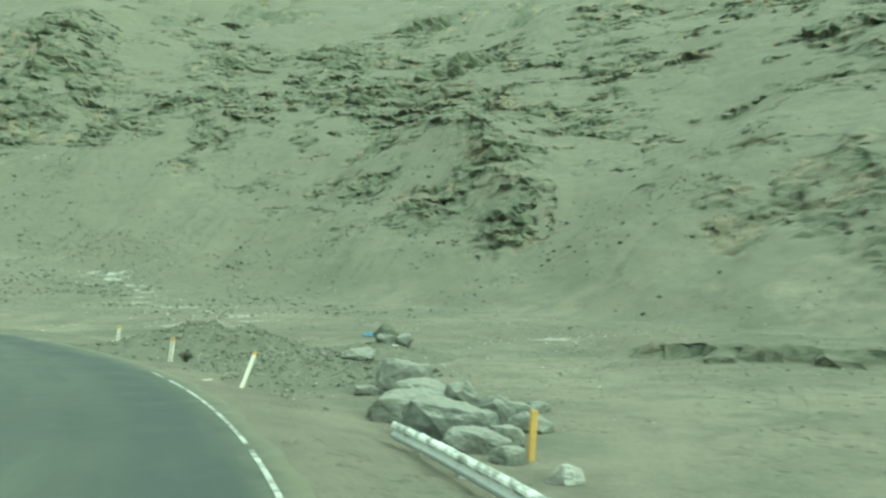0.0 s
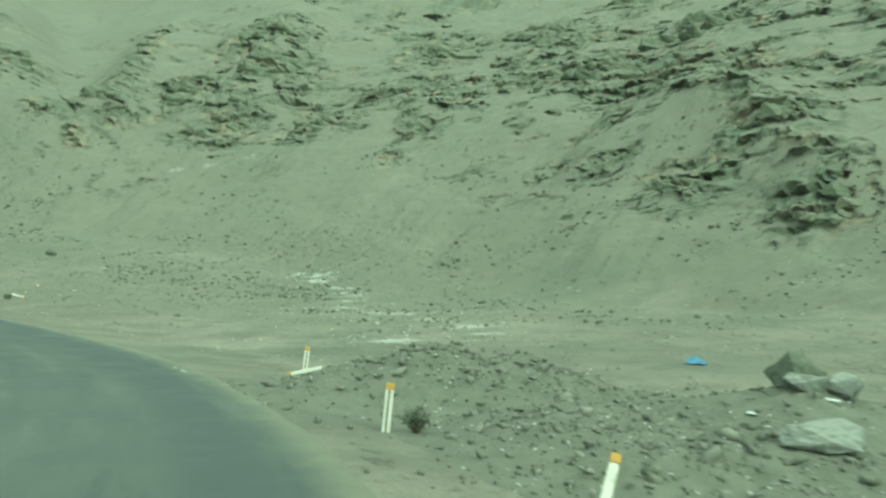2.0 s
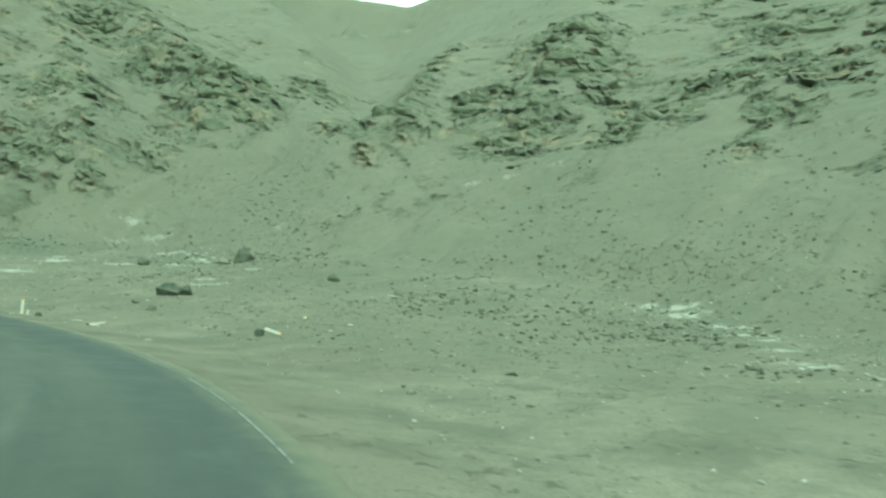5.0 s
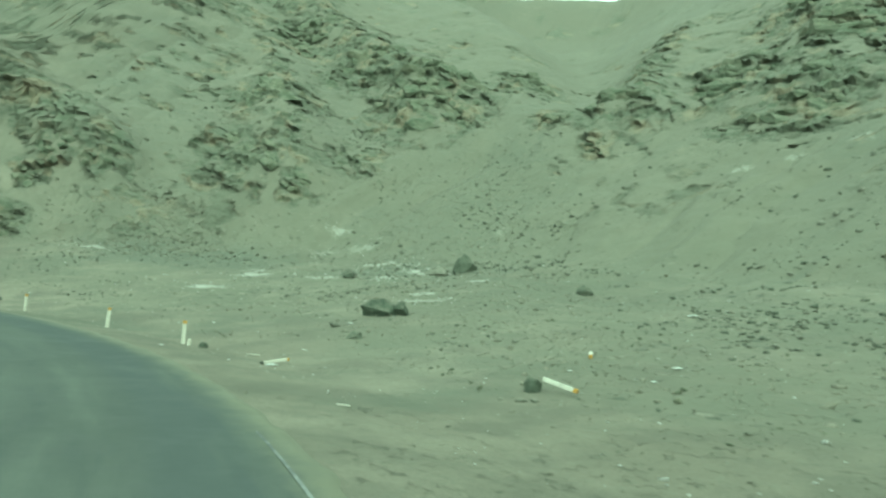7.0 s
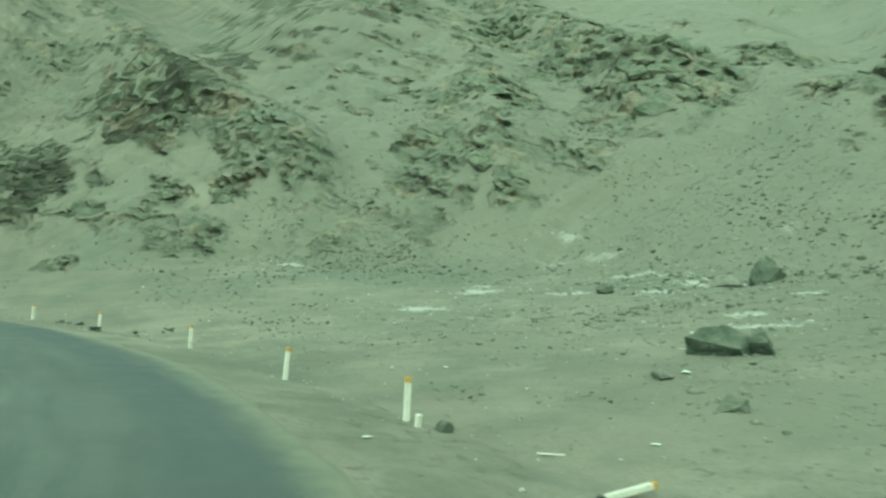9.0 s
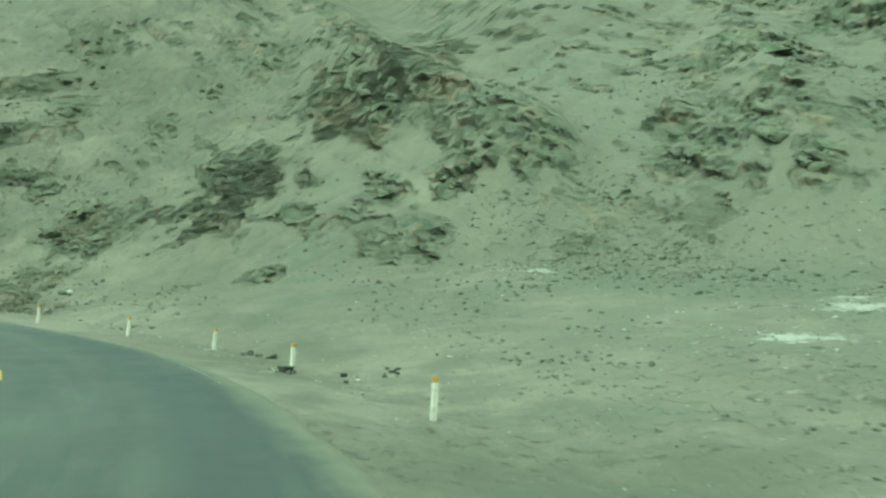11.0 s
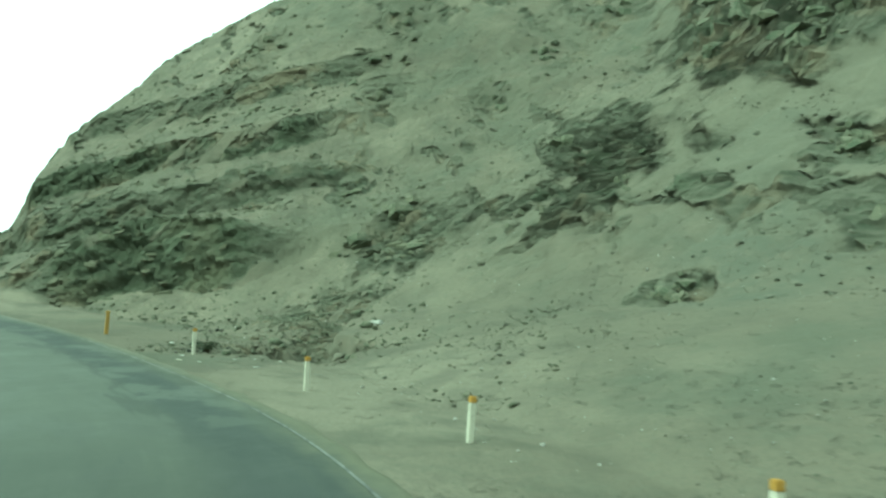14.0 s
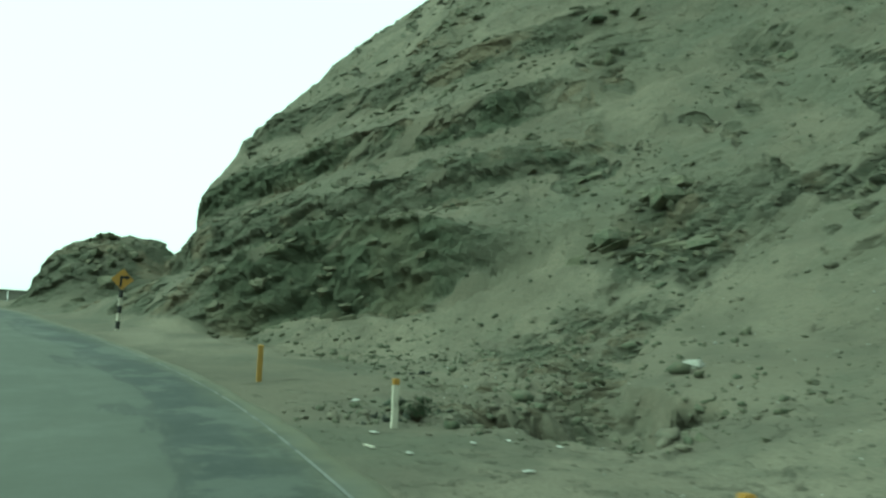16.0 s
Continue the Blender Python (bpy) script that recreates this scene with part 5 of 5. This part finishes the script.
channel_post = guide_post(0.84, grooved=True, label="white grooved guide post with an orange top at a spoil heap", wide=0.14)
channel_post.matrix_world = stand(-9.5, 26.75, 14, (0, 2))
copy_thing(channel_post, stand(-14.7, 34.0, 25, (2, 3)))
leaning_post = guide_post(1.28, label="white guide post with an orange top leaning at the verge", foot=0.1, wide=0.105)
leaning_post.matrix_world = stand(-5.58, 21.87, 0, (-24, 11), -0.03)


def lie(post, left, right, lift=0.06):
    """The pose of a post lying with its foot at the first place and its top at the second."""
    a = Vector((*left[:2], surface_z(*left[:2]) + lift + left[2]))
    b = Vector((*right[:2], surface_z(*right[:2]) + lift + right[2]))
    return Matrix.Translation(a) @ (b - a).to_track_quat("Z", "Y").to_matrix().to_4x4()


FALLEN = "white guide post with an orange top fallen on the ground"
fallen_post = guide_post(0.95, label=FALLEN, group="fallen guide posts", foot=0.02, wide=0.095)
fallen_post.matrix_world = lie(fallen_post, (-44.95, 53.02, 0.26), (-43.98, 53.2, 0.06))
copy_thing(fallen_post, lie(fallen_post, (-14.0, 33.6, 0.28), (-14.85, 33.25, 0.0)))
bare_post = guide_post(1.0, label="white guide post with a dark broken foot fallen on the ground", top=M_BLOCK, group="fallen guide posts", foot=0.02, wide=0.085, cap_label="dark broken foot")
part("end_band", box(0.091, 0.091, 0.10, 0.012, -0.03), M_ORANGE, bare_post, "faded orange painted end")
bare_post.matrix_world = lie(bare_post, (-53.9, 50.75, 0.10), (-53.75, 49.72, -0.02), 0.03)
snapped = guide_post(0.55, M_WHITE, M_ORANGE, "short snapped piece of an orange and white post", group="", foot=0.02, wide=0.10)
snapped.matrix_world = lie(snapped, (-47.75, 57.85, 0.05), (-47.35, 57.4, 0.0))


def post_footing(x, y, turn, label, tilt=(0, 0)):
    """An uprooted footing: a dark lump wider at its broken top than below, with a rim."""
    ob = thing("post_footing", label, "concrete footing", stand(x, y, turn, tilt))
    bm = bmesh.new()
    rings = []
    rng = random.Random(7)
    for z, w, d in ((-0.06, 0.17, 0.13), (0.04, 0.20, 0.15), (0.15, 0.265, 0.18), (0.185, 0.285, 0.19), (0.18, 0.23, 0.15), (0.14, 0.10, 0.08)):
        rings.append([bm.verts.new((w * math.copysign(abs(math.cos(a)) ** 0.55, math.cos(a)) * rng.uniform(0.93, 1.05), d * math.copysign(abs(math.sin(a)) ** 0.55, math.sin(a)) * rng.uniform(0.93, 1.05), z + rng.uniform(-0.012, 0.012)))
                      for a in [math.tau * k / 18 for k in range(18)]])
    for r0, r1 in zip(rings, rings[1:]):
        for k in range(18):
            bm.faces.new((r0[k], r0[(k + 1) % 18], r1[(k + 1) % 18], r1[k]))
    bm.faces.new(rings[0][::-1])
    bm.faces.new(rings[-1])
    part("lump", bm, M_BLOCK, ob, "dark broken concrete")
    return ob


post_footing(-81.45, 43.2, 28, "dark broken concrete footing round a white guide post", (3, -4))


def ground_slab(x, y, turn, sx, sy, label):
    ob = thing("concrete_slab", label, "concrete slab", stand(x, y, turn, (2, 1)), "pale slabs at the guide posts")
    part("slab", box(sx, sy, 0.09, 0.018, -0.045), M_CONCRETE, ob)
    return ob


ground_slab(-87.45, 40.15, 120, 0.46, 0.22, "pale concrete slab flush round a guide post's foot")
ground_slab(-80.55, 42.75, 110, 0.36, 0.10, "narrow pale concrete piece on the sandy verge")
stub = guide_post(0.24, label="short broken white stub beside a guide post", foot=0.05, top=M_WHITE, group="", wide=0.10, cap_label="")
stub.matrix_world = stand(-58.75, 49.3, 20, (4, 6))
yellow = guide_post(0.88, M_YELLOW, M_YELLOW, "all-yellow guide post standing beside the road", group="yellow guide posts", wide=0.12)
yellow.matrix_world = stand(1.95, 13.7, 10, (0, 1))
copy_thing(yellow, stand(-103.3, 19.2, 50, (2, 7)))


# ---------------------------------------------------------------- guard rail
def guard_rail():
    rail = thing("guard_rail", "broken white-painted steel guard rail beside boulders", "guard rail", Matrix.Identity(4))
    wave = [(0.0, 0.155), (0.02, 0.15), (0.058, 0.11), (0.062, 0.07), (0.02, 0.03), (0.0, 0.0), (0.02, -0.03), (0.062, -0.07), (0.058, -0.11), (0.02, -0.15), (0.0, -0.155)]

    ends = surface_z(*at_angle(24.9, 3.95)), surface_z(*at_angle(16.6, 3.95))

    def beam(t0, t1, o, push):
        verts, faces, k = [], [], len(wave)
        steps = 14
        for i in range(steps + 1):
            t = t0 + (t1 - t0) * i / steps
            z = ends[0] + (ends[1] - ends[0]) * (24.9 - t) / 8.3 + 0.25
            for w, h in wave:
                x, y = at_angle(t, o + push - w)
                verts.append((x, y, z + h))
        for i in range(steps):
            for j in range(k - 1):
                faces.append((i * k + j, i * k + j + 1, (i + 1) * k + j + 1, (i + 1) * k + j))
        ob = link_mesh("beam", verts, faces, M_RAIL)
        ob.data.materials.append(M_GALV)
        for p in ob.data.polygons:
            p.material_index = 1 if p.index % (k - 1) >= (k - 1) // 2 else 0
        ob.parent = rail
        thick = ob.modifiers.new("thickness", "SOLIDIFY")
        thick.thickness, thick.offset = 0.012, 0
        return ob

    for t0, t1, push in ((25.25, 22.55, 0.0), (22.7, 19.6, -0.02), (19.75, 16.6, 0.0)):
        tagged(beam(t0, t1, 3.95, push), "scuffed white corrugated beam")
    for t in (24.2, 22.6, 21.0, 19.4, 17.8):
        x, y = at_angle(t, 4.06)
        bm = box(0.10, 0.14, 0.80, 0.006, -0.45)
        part("post", bm, M_GALV, rail, "dull steel post", pose(x, y, surface_z(x, y), 0, 0, t))
    return rail


guard_rail()


# ---------------------------------------------------------------- bend sign
def bend_sign():
    x, y = -110.2, 4.9
    ob = thing("road_sign", "orange bend sign on a black and white banded pole", "road sign", pose(x, y, surface_z(x, y), 0, 0, 142))
    for i in range(6):
        bm = bmesh.new()
        bmesh.ops.create_cone(bm, cap_ends=True, segments=14, radius1=0.085, radius2=0.085, depth=0.32, matrix=Matrix.Translation((0, 0, -0.1 + 0.32 * i)))
        part("pole_band", bm, M_BLACK if i % 2 else M_WHITE, ob)
    panel = part("panel", box(0.62, 0.02, 0.62, 0.006, -0.31), M_ORANGE, ob, "orange square panel set on its corner", pose(0, -0.11, 2.1, 0, 45, 0))
    bm = box(0.10, 0.006, 0.34, 0, -0.30)
    part("arrow_stem", bm, M_BLACK, ob, "black bent arrow", pose(-0.05, -0.124, 2.1))
    part("arrow_arm", box(0.26, 0.006, 0.10, 0, 0.04), M_BLACK, ob, "black bent arrow", pose(0.03, -0.125, 2.1))
    bm = bmesh.new()
    tip = [bm.verts.new(v) for v in ((0.14, -0.006, -0.02), (0.14, -0.006, 0.2), (0.30, -0.006, 0.09))]
    bm.faces.new(tip)
    made = bmesh.ops.extrude_face_region(bm, geom=bm.faces[:])
    bmesh.ops.translate(bm, verts=[v for v in made["geom"] if isinstance(v, bmesh.types.BMVert)], vec=(0, 0.006, 0))
    part("arrow_head", bm, M_BLACK, ob, "black bent arrow", pose(0.0, -0.122, 2.1))
    return ob


bend_sign()


# ---------------------------------------------------------------- far parapet
def parapet():
    ob = thing("parapet", "pale concrete parapet wall at the far bend", "wall", pose(-127.7, -32.6, 3.5, 0, 0, -30.6))
    for i in range(8):
        part("panel", box(2.46, 0.28, 1.5, 0.02, -0.4), M_CONCRETE, ob, m=pose(-8.75 + 2.5 * i, 0, 0))
    part("coping", box(20.2, 0.42, 0.14, 0.02, 1.104), M_CONCRETE, ob)
    return ob


parapet()


# ---------------------------------------------------------------- litter
def scrap(x, y, size, seed, mat, label, name="plastic_scrap", lofty=0.16):
    rng = random.Random(seed)
    bm = bmesh.new()
    n = 7
    grid = [[bm.verts.new(((i / (n - 1) - 0.5) * size * (1 + 0.3 * rng.random()), (j / (n - 1) - 0.5) * size * 0.6 * (1 + 0.3 * rng.random()),
                           size * lofty * (0.3 + 0.7 * rng.random()) * math.sin(math.pi * i / (n - 1)) * math.sin(math.pi * j / (n - 1)) + 0.015 + 0.10 * size * rng.random())) for j in range(n)] for i in range(n)]
    for i in range(n - 1):
        for j in range(n - 1):
            bm.faces.new((grid[i][j], grid[i + 1][j], grid[i + 1][j + 1], grid[i][j + 1]))
    me = bpy.data.meshes.new(name)
    bm.to_mesh(me)
    bm.free()
    me.materials.append(mat)
    ob = new(name, me)
    thick = ob.modifiers.new("thickness", "SOLIDIFY")
    thick.thickness = 0.008
    ob.matrix_world = pose(x, y, surface_z(x, y) + 0.01, 0, 0, rng.uniform(0, 180))
    return tagged(ob, label, "litter")


scrap(-3.9, 38.6, 0.55, 1, M_BLUE, "crumpled blue plastic sheet on the sand", "plastic_sheet", 0.5)
for i, (x, y, s) in enumerate(((-3.3, 29.4, 0.3), (-1.9, 29.9, 0.45), (-53.2, 49.9, 0.45), (-57.1, 47.8, 0.2), (-65.7, 52.8, 0.25), (-60.2, 56.7, 0.4), (-44.7, 58.0, 0.35), (-51.2, 68.3, 0.6), (-82.2, 47.9, 0.2), (-80.6, 45.2, 0.2), (-102.4, 22.7, 0.3), (-99.0, 28.0, 0.2), (-55.8, 52.3, 0.18),
                               (-99.9, 24.9, 0.18), (-100.3, 26.5, 0.16), (-98.9, 26.2, 0.15), (-101.2, 27.6, 0.16), (-101.0, 26.8, 0.14), (-46.5, 55.6, 0.25), (-44.0, 56.0, 0.25), (-4.4, 22.6, 0.16))):
    scrap(x, y, 0.7 * s, 40 + i, M_LITTER, "small white scrap of litter lying on the sand")


def lath(x, y, turn, length):
    """A thin split stick lying on the ground."""
    ob = thing("wooden_lath", "thin whitewashed wooden lath lying on the sandy verge", "stick", stand(x, y, turn, (0, -2), 0.02), "laths on the verge")
    part("stick", box(length, 0.05, 0.025, 0.006, -0.01), M_WHITE, ob)
    return ob


for x, y, turn, length in ((-6.5, 21.6, 65, 0.5), (-56.4, 50.7, 60, 0.45), (-63.1, 59.1, 15, 0.4), (-45.4, 47.8, 20, 0.35), (-98.9, 25.5, 60, 0.35)):
    lath(x, y, turn, length)


# ---------------------------------------------------------------- dry shrubs
def dry_shrub(x, y, size, high, seed):
    rng = random.Random(seed)
    ob = thing("dry_shrub", "small dark dusty shrub beside a guide post", "shrub", pose(x, y, surface_z(x, y)), "shrubs at the guide posts")
    twigs, leaves = bmesh.new(), bmesh.new()
    for _ in range(46):
        a, lean = rng.uniform(0, 6.283), rng.uniform(0.1, 1.0)
        tip = Vector((math.cos(a) * size * 0.5 * lean, math.sin(a) * size * 0.5 * lean, high * rng.uniform(0.45, 1.0) * (1.1 - 0.5 * lean)))
        ring = []
        for k in (0.0, 0.5, 1.0):
            c = Vector((tip.x * k, tip.y * k, tip.z * k ** 0.7 - 0.03 * (1 - k)))
            w = 0.009 * (1 - 0.7 * k)
            ring.append([twigs.verts.new(c + Vector((w * math.cos(b), w * math.sin(b), 0))) for b in (0, 2.09, 4.19)])
        for r0, r1 in zip(ring, ring[1:]):
            for i in range(3):
                twigs.faces.new((r0[i], r0[(i + 1) % 3], r1[(i + 1) % 3], r1[i]))
        for _ in range(9):
            k = rng.uniform(0.35, 1.0)
            c = Vector((tip.x * k, tip.y * k, tip.z * k ** 0.7)) + Vector((rng.gauss(0, 0.03), rng.gauss(0, 0.03), rng.gauss(0, 0.025)))
            u = Vector((rng.gauss(0, 1), rng.gauss(0, 1), rng.gauss(0, 0.6))).normalized() * rng.uniform(0.02, 0.045)
            v = u.cross(Vector((rng.gauss(0, 1), rng.gauss(0, 1), rng.gauss(0, 1)))).normalized() * rng.uniform(0.008, 0.018)
            leaves.faces.new([leaves.verts.new(c + w) for w in (-u, v, u, -v)])
    part("twigs", twigs, M_TWIG, ob, "dry brown twigs")
    part("leaves", leaves, M_LEAF, ob, "small dusty dark leaves")
    return ob


dry_shrub(-9.0, 26.9, 0.75, 0.52, 61)
dry_shrub(-101.5, 24.75, 0.75, 0.5, 62)
dry_shrub(-13.75, 33.7, 0.5, 0.35, 63)
